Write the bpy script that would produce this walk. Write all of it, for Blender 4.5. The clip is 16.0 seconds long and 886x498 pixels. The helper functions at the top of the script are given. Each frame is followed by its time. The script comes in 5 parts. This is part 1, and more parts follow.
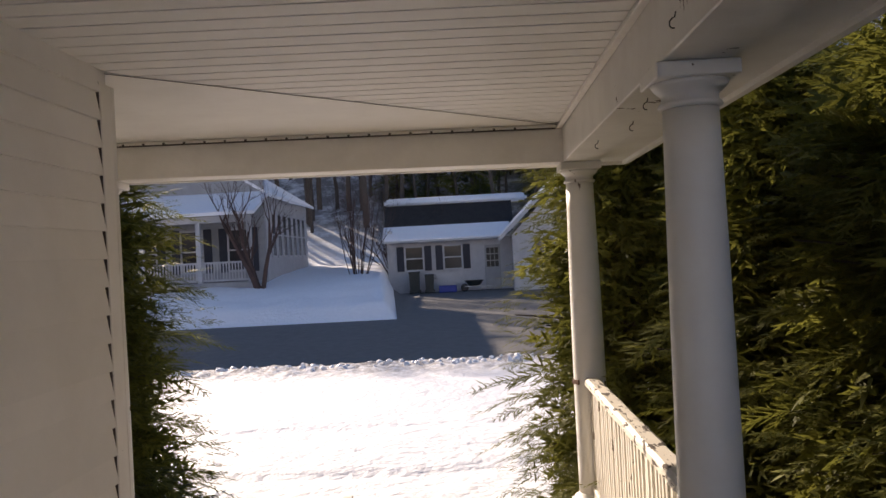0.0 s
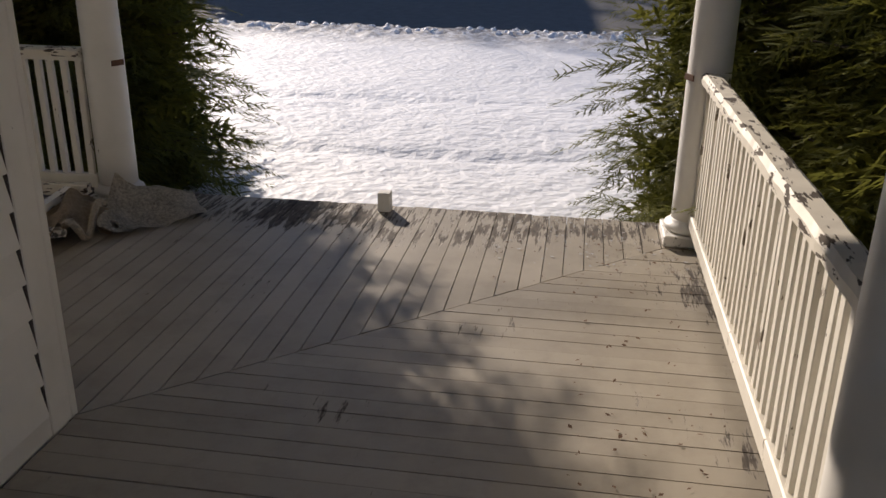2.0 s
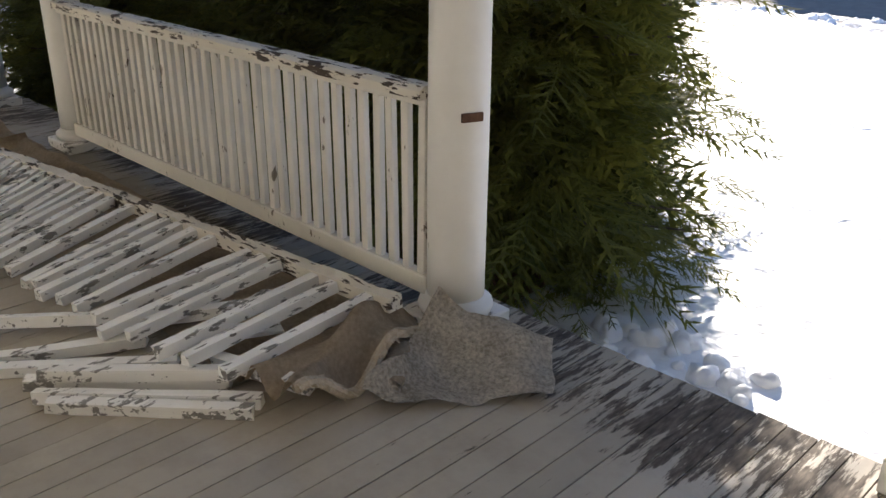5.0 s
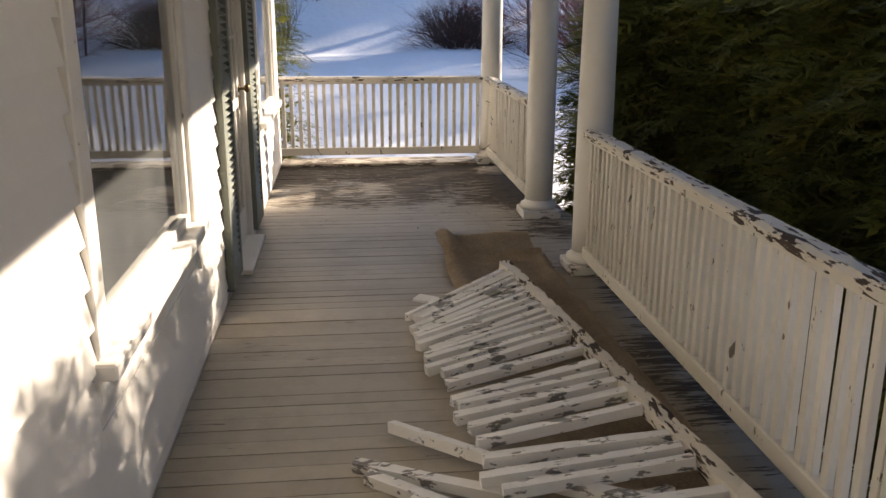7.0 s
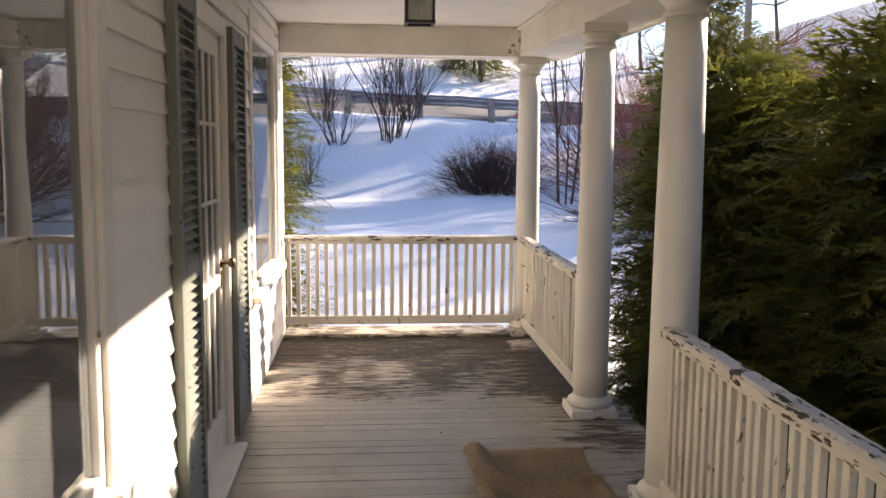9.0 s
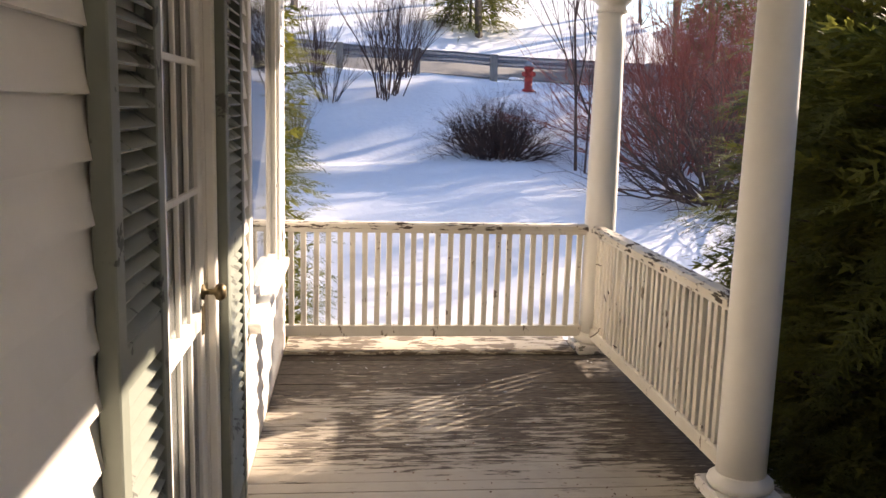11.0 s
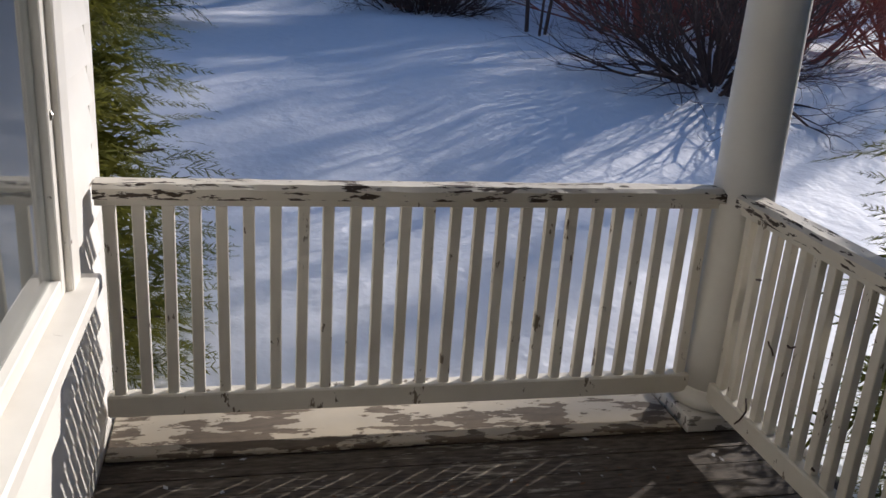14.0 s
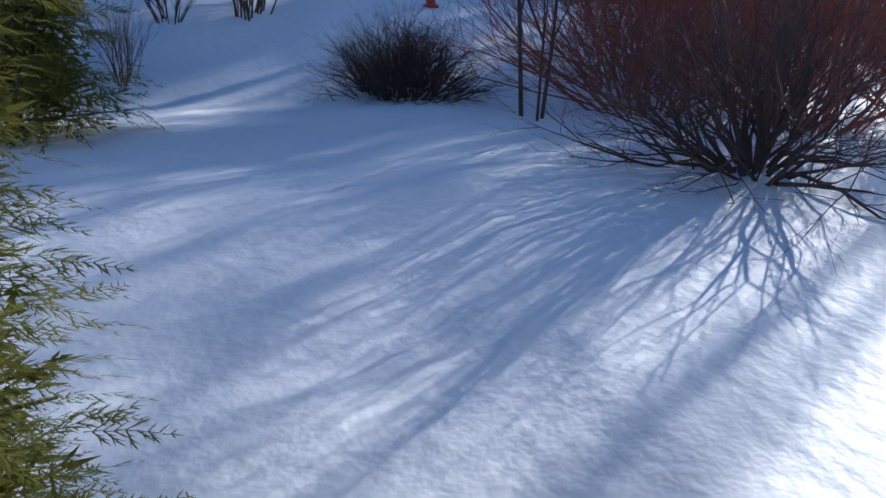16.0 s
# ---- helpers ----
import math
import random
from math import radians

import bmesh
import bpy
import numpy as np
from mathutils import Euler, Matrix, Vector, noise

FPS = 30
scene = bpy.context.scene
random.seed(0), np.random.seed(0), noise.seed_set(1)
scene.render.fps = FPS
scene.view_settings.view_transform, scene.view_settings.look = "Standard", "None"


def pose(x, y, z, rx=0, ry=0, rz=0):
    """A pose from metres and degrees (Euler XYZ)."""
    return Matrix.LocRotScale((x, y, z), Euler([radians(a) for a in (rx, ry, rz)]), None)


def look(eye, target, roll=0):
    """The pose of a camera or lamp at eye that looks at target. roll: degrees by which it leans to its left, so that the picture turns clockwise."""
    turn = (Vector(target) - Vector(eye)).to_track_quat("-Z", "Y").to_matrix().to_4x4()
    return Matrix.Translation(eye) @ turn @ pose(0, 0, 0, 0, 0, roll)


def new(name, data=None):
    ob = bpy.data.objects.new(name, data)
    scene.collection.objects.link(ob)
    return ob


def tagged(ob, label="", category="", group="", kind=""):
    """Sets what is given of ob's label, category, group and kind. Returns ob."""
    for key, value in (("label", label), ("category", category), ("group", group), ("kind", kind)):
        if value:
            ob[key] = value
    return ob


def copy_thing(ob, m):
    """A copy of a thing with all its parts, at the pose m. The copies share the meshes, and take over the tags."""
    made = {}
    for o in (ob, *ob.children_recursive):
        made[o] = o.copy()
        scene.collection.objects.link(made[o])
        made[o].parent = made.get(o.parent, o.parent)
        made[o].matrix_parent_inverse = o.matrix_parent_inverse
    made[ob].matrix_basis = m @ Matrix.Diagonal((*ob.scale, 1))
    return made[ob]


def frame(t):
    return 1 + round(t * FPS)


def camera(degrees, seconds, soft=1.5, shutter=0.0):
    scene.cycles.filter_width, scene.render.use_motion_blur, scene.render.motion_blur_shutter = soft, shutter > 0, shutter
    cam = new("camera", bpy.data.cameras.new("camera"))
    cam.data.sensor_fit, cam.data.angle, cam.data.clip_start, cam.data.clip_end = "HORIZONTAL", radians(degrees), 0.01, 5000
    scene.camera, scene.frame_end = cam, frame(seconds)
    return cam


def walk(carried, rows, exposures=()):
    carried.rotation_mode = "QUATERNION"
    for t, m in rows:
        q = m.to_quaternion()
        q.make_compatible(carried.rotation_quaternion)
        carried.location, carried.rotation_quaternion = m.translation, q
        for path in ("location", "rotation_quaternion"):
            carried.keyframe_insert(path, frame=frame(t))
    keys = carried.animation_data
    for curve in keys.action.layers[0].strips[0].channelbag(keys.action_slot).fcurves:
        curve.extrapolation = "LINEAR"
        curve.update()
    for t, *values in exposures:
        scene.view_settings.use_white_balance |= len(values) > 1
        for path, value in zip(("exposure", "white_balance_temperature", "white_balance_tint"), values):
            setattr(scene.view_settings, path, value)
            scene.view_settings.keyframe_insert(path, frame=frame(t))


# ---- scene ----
cam = camera(54.2, 16.0)
PATH = [
    (0, (0.374, 0.441, 1.598), (0.305, 2.44, 1.613), -3.0),
    (0.5, (0.35, 0.67, 1.614), (0.272, 2.665, 1.721), -2.3),
    (1, (0.354, 0.901, 1.625), (0.242, 2.896, 1.55), -3.7),
    (1.5, (0.454, 1.316, 1.512), (0.272, 3.261, 1.082), -1.8),
    (2, (0.468, 1.667, 1.454), (0.182, 3.512, 0.736), 0.8),
    (2.5, (0.346, 2.076, 1.451), (-0.01, 3.87, 0.642), 1.1),
    (3, (0.331, 2.455, 1.457), (-0.229, 4.193, 0.642), -1.7),
    (3.2, (0.332, 2.623, 1.483), (-0.352, 4.322, 0.679), -2.4),
    (5.3, (-0.162, 3.98, 1.409), (-1.589, 5.151, 0.638), 1.1),
    (5.5, (-0.217, 4.077, 1.425), (-1.748, 5.12, 0.669), 1.2),
    (6, (-0.25, 4.293, 1.429), (-2.014, 4.912, 0.717), 1.1),
    (6.5, (-0.236, 4.376, 1.463), (-2.108, 4.685, 0.83), 0.8),
    (7, (-0.217, 4.406, 1.472), (-2.129, 4.618, 0.926), 0.2),
    (7.5, (-0.341, 4.434, 1.461), (-2.273, 4.655, 0.994), 0.0),
    (8, (-0.689, 4.413, 1.5), (-2.635, 4.673, 1.118), 0.6),
    (8.5, (-0.977, 4.426, 1.533), (-2.938, 4.669, 1.228), 0.1),
    (9, (-1.366, 4.49, 1.552), (-3.345, 4.654, 1.314), 0.5),
    (9.2, (-1.563, 4.522, 1.533), (-3.546, 4.634, 1.303), 0.7),
    (11.3, (-3.318, 4.18, 1.544), (-5.265, 4.44, 1.165), 1.9),
    (11.5, (-3.508, 4.195, 1.519), (-5.441, 4.505, 1.109), 2.0),
    (12, (-4.024, 4.252, 1.531), (-5.936, 4.62, 1.072), 3.1),
    (12.5, (-4.514, 4.191, 1.503), (-6.412, 4.576, 1.001), 4.3),
    (13, (-4.948, 4.193, 1.492), (-6.821, 4.618, 0.935), 3.1),
    (13.5, (-5.436, 4.246, 1.502), (-7.288, 4.681, 0.885), 3.5),
    (14, (-5.939, 4.199, 1.475), (-7.779, 4.636, 0.824), 4.1),
    (14.5, (-6.373, 4.232, 1.482), (-8.22, 4.675, 0.854), 3.0),
    (15, (-6.838, 4.293, 1.514), (-8.715, 4.688, 0.945), 3.1),
    (15.5, (-7.273, 4.229, 1.53), (-9.165, 4.61, 1.006), 3.7),
    (16, (-7.638, 4.276, 1.546), (-9.51, 4.775, 1.05), 1.1),
]
EXPOSURES = [(0.0, 0.8, 7300, 20), (0.5, 1.1, 7300, 20), (1.0, 1.0, 7200, 20), (1.5, 0.47, 6900, 18), (2.0, 0.07, 6600, 16), (2.5, -0.18, 6500, 15), (3.2, 0.02, 6500, 14), (4.4, 0.64, 6500, 13), (5.3, 1.99, 6400, 12), (6.0, 2.24, 6700, 12), (7.0, 1.42, 7000, 16), (8.0, 1.52, 7000, 18), (8.5, 1.67, 7100, 20), (9.0, 1.72, 7200, 20), (11.5, 1.73, 7400, 20), (12.5, 1.04, 6700, 18), (13.5, 0.46, 6100, 15), (14.5, -0.02, 5800, 14), (15.5, 0.13, 5500, 12), (16.0, 0.38, 5450, 11)]
walk(cam, [(t, look(eye, target, roll)) for t, eye, target, roll in PATH], EXPOSURES)

# ---- sun, sky ----
SUN_AZ = radians(124.5)
SUN_EL = radians(23.2)
sun_from = Vector((math.cos(SUN_AZ) * math.cos(SUN_EL), math.sin(SUN_AZ) * math.cos(SUN_EL), math.sin(SUN_EL)))
world = bpy.data.worlds.new("sky")
scene.world = world
world.use_nodes = True
wn = world.node_tree
sky = wn.nodes.new("ShaderNodeTexSky")
sky.sky_type = "NISHITA"
sky.sun_disc = False
sky.ozone_density = 4.0
sky.dust_density = 0.3
sky.sun_elevation = SUN_EL
sky.sun_rotation = math.pi / 2 - SUN_AZ
wn.links.new(sky.outputs["Color"], wn.nodes["Background"].inputs["Color"])
wn.nodes["Background"].inputs["Strength"].default_value = 0.094
sun = new("sun", bpy.data.lights.new("sun", "SUN"))
sun.data.energy = 5.0
sun.data.angle = radians(0.6)
sun.data.color = (1.0, 0.90, 0.76)
sun.matrix_world = look(sun_from * 50, (0, 0, 0))


# ---- materials ----
def nodes_of(name):
    m = bpy.data.materials.new(name)
    m.use_nodes = True
    nt = m.node_tree
    return m, nt, nt.nodes["Principled BSDF"]


def add_noise(nt, scale, detail=4.0, rough=0.55, stretch=None, coord="Position"):
    tex = nt.nodes.new("ShaderNodeTexNoise")
    tex.inputs["Scale"].default_value = scale
    tex.inputs["Detail"].default_value = detail
    tex.inputs["Roughness"].default_value = rough
    if coord == "Position":
        src = nt.nodes.new("ShaderNodeNewGeometry").outputs["Position"]
    else:
        src = nt.nodes.new("ShaderNodeTexCoord").outputs["Object"]
    if stretch:
        mp = nt.nodes.new("ShaderNodeMapping")
        mp.inputs["Scale"].default_value = stretch
        nt.links.new(src, mp.inputs["Vector"])
        src = mp.outputs["Vector"]
    nt.links.new(src, tex.inputs["Vector"])
    return tex.outputs["Fac"]


def ramp(nt, fac, a, b, lo=0.0, hi=1.0):
    r = nt.nodes.new("ShaderNodeMapRange")
    r.inputs["From Min"].default_value = a
    r.inputs["From Max"].default_value = b
    r.inputs["To Min"].default_value = lo
    r.inputs["To Max"].default_value = hi
    nt.links.new(fac, r.inputs["Value"])
    return r.outputs["Result"]


def mixed(nt, fac, a, b, blend="MIX"):
    m = nt.nodes.new("ShaderNodeMix")
    m.data_type = "RGBA"
    m.blend_type = blend
    for sock, v in ((m.inputs[0], fac), (m.inputs[6], a), (m.inputs[7], b)):
        if isinstance(v, (int, float)):
            sock.default_value = v
        elif isinstance(v, tuple):
            sock.default_value = (*v, 1)
        else:
            nt.links.new(v, sock)
    return m.outputs[2]


def bumped(nt, bsdf, height, strength=0.3, distance=0.01):
    b = nt.nodes.new("ShaderNodeBump")
    b.inputs["Strength"].default_value = strength
    b.inputs["Distance"].default_value = distance
    nt.links.new(height, b.inputs["Height"])
    nt.links.new(b.outputs["Normal"], bsdf.inputs["Normal"])


def math_node(nt, op, a, b=0.0):
    m = nt.nodes.new("ShaderNodeMath")
    m.operation = op
    for sock, v in zip(m.inputs, (a, b)):
        if isinstance(v, (int, float)):
            sock.default_value = v
        else:
            nt.links.new(v, sock)
    return m.outputs[0]


def object_random(nt):
    return nt.nodes.new("ShaderNodeObjectInfo").outputs["Random"]


def painted(name, base, bare, wear, scale=14.0, stretch=None, rough=0.5, dirt=0.25, dirt_col=(0.30, 0.25, 0.18), coord="Position", grain=60.0):
    """Old paint over wood: flakes off where the noise passes the wear threshold."""
    m, nt, b = nodes_of(name)
    flake = add_noise(nt, scale, 7.0, 0.62, stretch, coord)
    big = add_noise(nt, scale * 0.17, 3.0, 0.5, None, coord)
    f = math_node(nt, "ADD", math_node(nt, "MULTIPLY", flake, 0.7), math_node(nt, "MULTIPLY", big, 0.45))
    mask = ramp(nt, f, 0.80 - wear, 0.815 - wear)
    fine = add_noise(nt, grain, 5.0, 0.6, stretch, coord)
    wood = mixed(nt, fine, tuple(c * 0.45 for c in bare), tuple(min(1, c * 1.35) for c in bare))
    dirtm = math_node(nt, "MULTIPLY", ramp(nt, add_noise(nt, 2.2, 5.0, 0.65), 0.42, 0.72), dirt)
    tint = mixed(nt, object_random(nt), tuple(c * 0.93 for c in base), base)
    coat = mixed(nt, dirtm, tint, dirt_col)
    nt.links.new(mixed(nt, mask, coat, wood), b.inputs["Base Color"])
    nt.links.new(ramp(nt, mask, 0, 1, rough, 0.85), b.inputs["Roughness"])
    h = math_node(nt, "SUBTRACT", math_node(nt, "MULTIPLY", fine, 0.25), mask)
    bumped(nt, b, h, 0.5, 0.002)
    return m


WHITE = (0.80, 0.77, 0.70)
BARE = (0.20, 0.165, 0.13)
m_column = painted("column_paint", (0.82, 0.80, 0.75), BARE, 0.05, 13.0, (1, 1, 0.4), 0.45, 0.16)
m_trim = painted("trim_paint", (0.84, 0.81, 0.745), BARE, 0.06, 12.0, None, 0.5, 0.22)
m_baluster = painted("baluster_paint", (0.79, 0.75, 0.66), (0.24, 0.20, 0.15), 0.10, 34.0, (1, 1, 0.4), 0.5, 0.3)
m_cap = painted("rail_cap_paint", (0.76, 0.71, 0.61), (0.075, 0.055, 0.04), 0.19, 46.0, (0.22, 1, 1), 0.55, 0.35, coord="Object")
m_debris = painted("debris_paint", (0.84, 0.82, 0.78), (0.25, 0.235, 0.215), 0.16, 42.0, (1, 0.28, 1), 0.55, 0.25)
m_siding = painted("siding_paint", (0.86, 0.83, 0.775), (0.32, 0.28, 0.22), 0.0, 7.0, (0.3, 0.3, 1), 0.5, 0.12)
m_ceiling = painted("ceiling_paint", (0.88, 0.86, 0.81), (0.3, 0.26, 0.2), 0.0, 6.0, None, 0.55, 0.12)
m_sill = painted("sill_paint", (0.50, 0.44, 0.34), (0.16, 0.125, 0.09), 0.23, 26.0, (1, 0.3, 1), 0.6, 0.5)
m_green = painted("shutter_paint", (0.165, 0.185, 0.15), (0.10, 0.105, 0.09), 0.13, 14.0, None, 0.55, 0.35, (0.32, 0.32, 0.28))


def floor_material():
    """Tan porch enamel, worn through to grey wood, most of all on the weather end."""
    m, nt, b = nodes_of("porch_floor_paint")
    geo = nt.nodes.new("ShaderNodeNewGeometry")
    sep = nt.nodes.new("ShaderNodeSeparateXYZ")
    nt.links.new(geo.outputs["Position"], sep.inputs[0])
    west = ramp(nt, sep.outputs["X"], -5.9, -7.6, 0.03, 0.25)
    north = ramp(nt, sep.outputs["Y"], 5.25, 5.75, 0.0, 0.15)
    east = ramp(nt, sep.outputs["X"], 0.62, 1.15, 0.0, 0.15)
    wear = math_node(nt, "ADD", math_node(nt, "ADD", west, math_node(nt, "MAXIMUM", north, east)), 0.055)
    flake = add_noise(nt, 34.0, 8.0, 0.72, (1.0, 0.13, 1.0))
    big = add_noise(nt, 1.7, 3.0, 0.5)
    f = math_node(nt, "ADD", math_node(nt, "MULTIPLY", flake, 0.7), math_node(nt, "MULTIPLY", big, 0.45))
    mask = ramp(nt, math_node(nt, "ADD", f, wear), 0.79, 0.83)
    fine = add_noise(nt, 70.0, 5.0, 0.6, (1.0, 0.2, 1.0))
    wood = mixed(nt, ramp(nt, fine, 0.3, 0.7), (0.030, 0.023, 0.018), (0.15, 0.122, 0.095))
    tint = mixed(nt, object_random(nt), (0.34, 0.30, 0.24), (0.41, 0.365, 0.295))
    coat = mixed(nt, math_node(nt, "MULTIPLY", ramp(nt, add_noise(nt, 4.0, 6.0, 0.7), 0.45, 0.75), 0.5), tint, (0.20, 0.165, 0.12))
    nt.links.new(mixed(nt, mask, coat, wood), b.inputs["Base Color"])
    nt.links.new(ramp(nt, mask, 0, 1, 0.48, 0.85), b.inputs["Roughness"])
    bumped(nt, b, math_node(nt, "SUBTRACT", math_node(nt, "MULTIPLY", fine, 0.3), mask), 0.45, 0.002)
    return m


def snow_material(name="snow", dirty=False):
    m, nt, b = nodes_of(name)
    grain = add_noise(nt, 24.0, 5.0, 0.6)
    lump = add_noise(nt, 7.5, 2.5, 0.5)
    col = mixed(nt, lump, (0.80, 0.82, 0.86), (0.90, 0.91, 0.93))
    if dirty:
        geo = nt.nodes.new("ShaderNodeNewGeometry")
        sep = nt.nodes.new("ShaderNodeSeparateXYZ")
        nt.links.new(geo.outputs["Position"], sep.inputs[0])
        near = math_node(nt, "MULTIPLY", ramp(nt, sep.outputs["Y"], 16.8, 19.6), ramp(nt, sep.outputs["Y"], 21.5, 20.4))
        spots = ramp(nt, add_noise(nt, 6.0, 8.0, 0.75), 0.62, 0.42)
        d = math_node(nt, "MULTIPLY", near, spots)
        far = math_node(nt, "MULTIPLY", ramp(nt, sep.outputs["Y"], 48.0, 56.0), ramp(nt, add_noise(nt, 0.7, 6.0, 0.7), 0.32, 0.52))
        col = mixed(nt, math_node(nt, "MINIMUM", d, 0.85), col, (0.16, 0.13, 0.105))
        col = mixed(nt, math_node(nt, "MULTIPLY", far, 0.8), col, (0.06, 0.05, 0.04))
    nt.links.new(col, b.inputs["Base Color"])
    b.inputs["Roughness"].default_value = 0.62
    b.inputs["Specular IOR Level"].default_value = 0.35
    h = math_node(nt, "ADD", math_node(nt, "MULTIPLY", lump, 1.0), math_node(nt, "MULTIPLY", grain, 0.10))
    where = nt.nodes.new("ShaderNodeSeparateXYZ")
    nt.links.new(nt.nodes.new("ShaderNodeNewGeometry").outputs["Position"], where.inputs[0])
    h = math_node(nt, "MULTIPLY", h, ramp(nt, where.outputs["X"], -9.0, -6.0, 0.42, 1.0))
    bumped(nt, b, h, 0.55, 0.07)
    return m


def mottled(name, a, b_col, scale, rough=0.8, bump=0.3, dist=0.01, stretch=None, metal=0.0, detail=6.0):
    m, nt, b = nodes_of(name)
    n = add_noise(nt, scale, detail, 0.65, stretch)
    big = add_noise(nt, scale * 0.13, 3.0, 0.5)
    f = math_node(nt, "ADD", math_node(nt, "MULTIPLY", n, 0.65), math_node(nt, "MULTIPLY", big, 0.35))
    nt.links.new(mixed(nt, ramp(nt, f, 0.36, 0.64), a, b_col), b.inputs["Base Color"])
    b.inputs["Roughness"].default_value = rough
    b.inputs["Metallic"].default_value = metal
    bumped(nt, b, n, bump, dist)
    return m


def foliage(name, dark, light):
    m, nt, b = nodes_of(name)
    rnd = nt.nodes.new("ShaderNodeNewGeometry").outputs["Random Per Island"]
    big = ramp(nt, add_noise(nt, 2.2, 3.0, 0.5), 0.35, 0.65)
    c = mixed(nt, math_node(nt, "ADD", math_node(nt, "MULTIPLY", rnd, 0.6), math_node(nt, "MULTIPLY", big, 0.4)), dark, light)
    nt.links.new(c, b.inputs["Base Color"])
    b.inputs["Roughness"].default_value = 0.6
    b.inputs["Specular IOR Level"].default_value = 0.25
    tr = nt.nodes.new("ShaderNodeBsdfTranslucent")
    nt.links.new(mixed(nt, 0.5, c, light), tr.inputs["Color"])
    mx = nt.nodes.new("ShaderNodeMixShader")
    mx.inputs[0].default_value = 0.36
    nt.links.new(b.outputs[0], mx.inputs[1])
    nt.links.new(tr.outputs[0], mx.inputs[2])
    nt.links.new(mx.outputs[0], nt.nodes["Material Output"].inputs["Surface"])
    return m


def glass(name, tint=(0.85, 0.9, 0.9), clear=0.55):
    """A pane: a mirror coat over partly clear glass."""
    m, nt, b = nodes_of(name)
    gl = nt.nodes.new("ShaderNodeBsdfGlossy")
    gl.inputs["Roughness"].default_value = 0.015
    tp = nt.nodes.new("ShaderNodeBsdfTransparent")
    tp.inputs["Color"].default_value = (*tint, 1)
    fr = nt.nodes.new("ShaderNodeFresnel")
    fr.inputs["IOR"].default_value = 1.95
    wave = add_noise(nt, 1.6, 2.0, 0.5)
    bp = nt.nodes.new("ShaderNodeBump")
    bp.inputs["Strength"].default_value = 0.05
    bp.inputs["Distance"].default_value = 0.02
    nt.links.new(wave, bp.inputs["Height"])
    nt.links.new(bp.outputs["Normal"], gl.inputs["Normal"])
    mx = nt.nodes.new("ShaderNodeMixShader")
    nt.links.new(ramp(nt, fr.outputs[0], 0.0, 1.0, 0.08, 1.0), mx.inputs[0])
    film = nt.nodes.new("ShaderNodeMixShader")
    df = nt.nodes.new("ShaderNodeBsdfDiffuse")
    df.inputs["Color"].default_value = (0.72, 0.76, 0.74, 1)
    nt.links.new(ramp(nt, add_noise(nt, 3.0, 5.0, 0.6, (1, 1, 0.4)), 0.3, 0.75, 0.08, 0.20), film.inputs[0])
    nt.links.new(tp.outputs[0], film.inputs[1])
    nt.links.new(df.outputs[0], film.inputs[2])
    nt.links.new(film.outputs[0], mx.inputs[1])
    nt.links.new(gl.outputs[0], mx.inputs[2])
    nt.links.new(mx.outputs[0], nt.nodes["Material Output"].inputs["Surface"])
    return m


m_floor = floor_material()
m_snow = snow_material("snow", True)
m_snowplain = snow_material("snow_lumps")
m_road = mottled("asphalt", (0.10, 0.098, 0.096), (0.17, 0.165, 0.16), 30.0, 0.85, 0.3, 0.004)
m_carpet = mottled("carpet_tan", (0.36, 0.285, 0.195), (0.54, 0.435, 0.31), 70.0, 0.95, 0.7, 0.004)
m_pad = mottled("carpet_backing", (0.34, 0.30, 0.235), (0.76, 0.69, 0.58), 75.0, 0.95, 1.0, 0.012, None, 0.0, 3.0)
m_fringe = mottled("carpet_fringe", (0.42, 0.34, 0.24), (0.60, 0.52, 0.40), 60.0, 0.95, 0.4, 0.003)
m_rust = mottled("rusty_iron", (0.075, 0.035, 0.02), (0.16, 0.08, 0.045), 40.0, 0.75, 0.4, 0.002, None, 0.3)
m_metal = mottled("aged_metal", (0.30, 0.29, 0.27), (0.5, 0.48, 0.44), 30.0, 0.4, 0.1, 0.001, None, 0.9)
m_brass = mottled("aged_brass", (0.10, 0.075, 0.045), (0.18, 0.14, 0.08), 40.0, 0.5, 0.1, 0.001, None, 1.0)
m_black = mottled("black_paint", (0.012, 0.012, 0.013), (0.03, 0.03, 0.03), 40.0, 0.5, 0.2, 0.002)
m_plastic = mottled("dark_plastic", (0.012, 0.018, 0.016), (0.03, 0.035, 0.035), 15.0, 0.5, 0.1, 0.002)
m_blue = mottled("blue_plastic", (0.01, 0.03, 0.22), (0.02, 0.05, 0.32), 15.0, 0.45, 0.1, 0.002)
m_red = mottled("hydrant_red", (0.35, 0.025, 0.02), (0.5, 0.05, 0.035), 15.0, 0.45, 0.1, 0.003)
m_white = mottled("house_white", (0.40, 0.41, 0.43), (0.50, 0.51, 0.53), 3.0, 0.7, 0.1, 0.003)
m_grey = mottled("house_grey", (0.27, 0.28, 0.29), (0.34, 0.35, 0.36), 3.0, 0.7, 0.1, 0.003)
m_roof = mottled("dark_shingle", (0.012, 0.012, 0.014), (0.035, 0.034, 0.034), 25.0, 0.9, 0.4, 0.01)
m_navy = mottled("navy_paint", (0.012, 0.016, 0.03), (0.02, 0.025, 0.04), 9.0, 0.6, 0.1, 0.003)
m_bark = mottled("bark", (0.05, 0.04, 0.032), (0.115, 0.095, 0.08), 30.0, 0.9, 0.6, 0.008, (1, 1, 0.2))
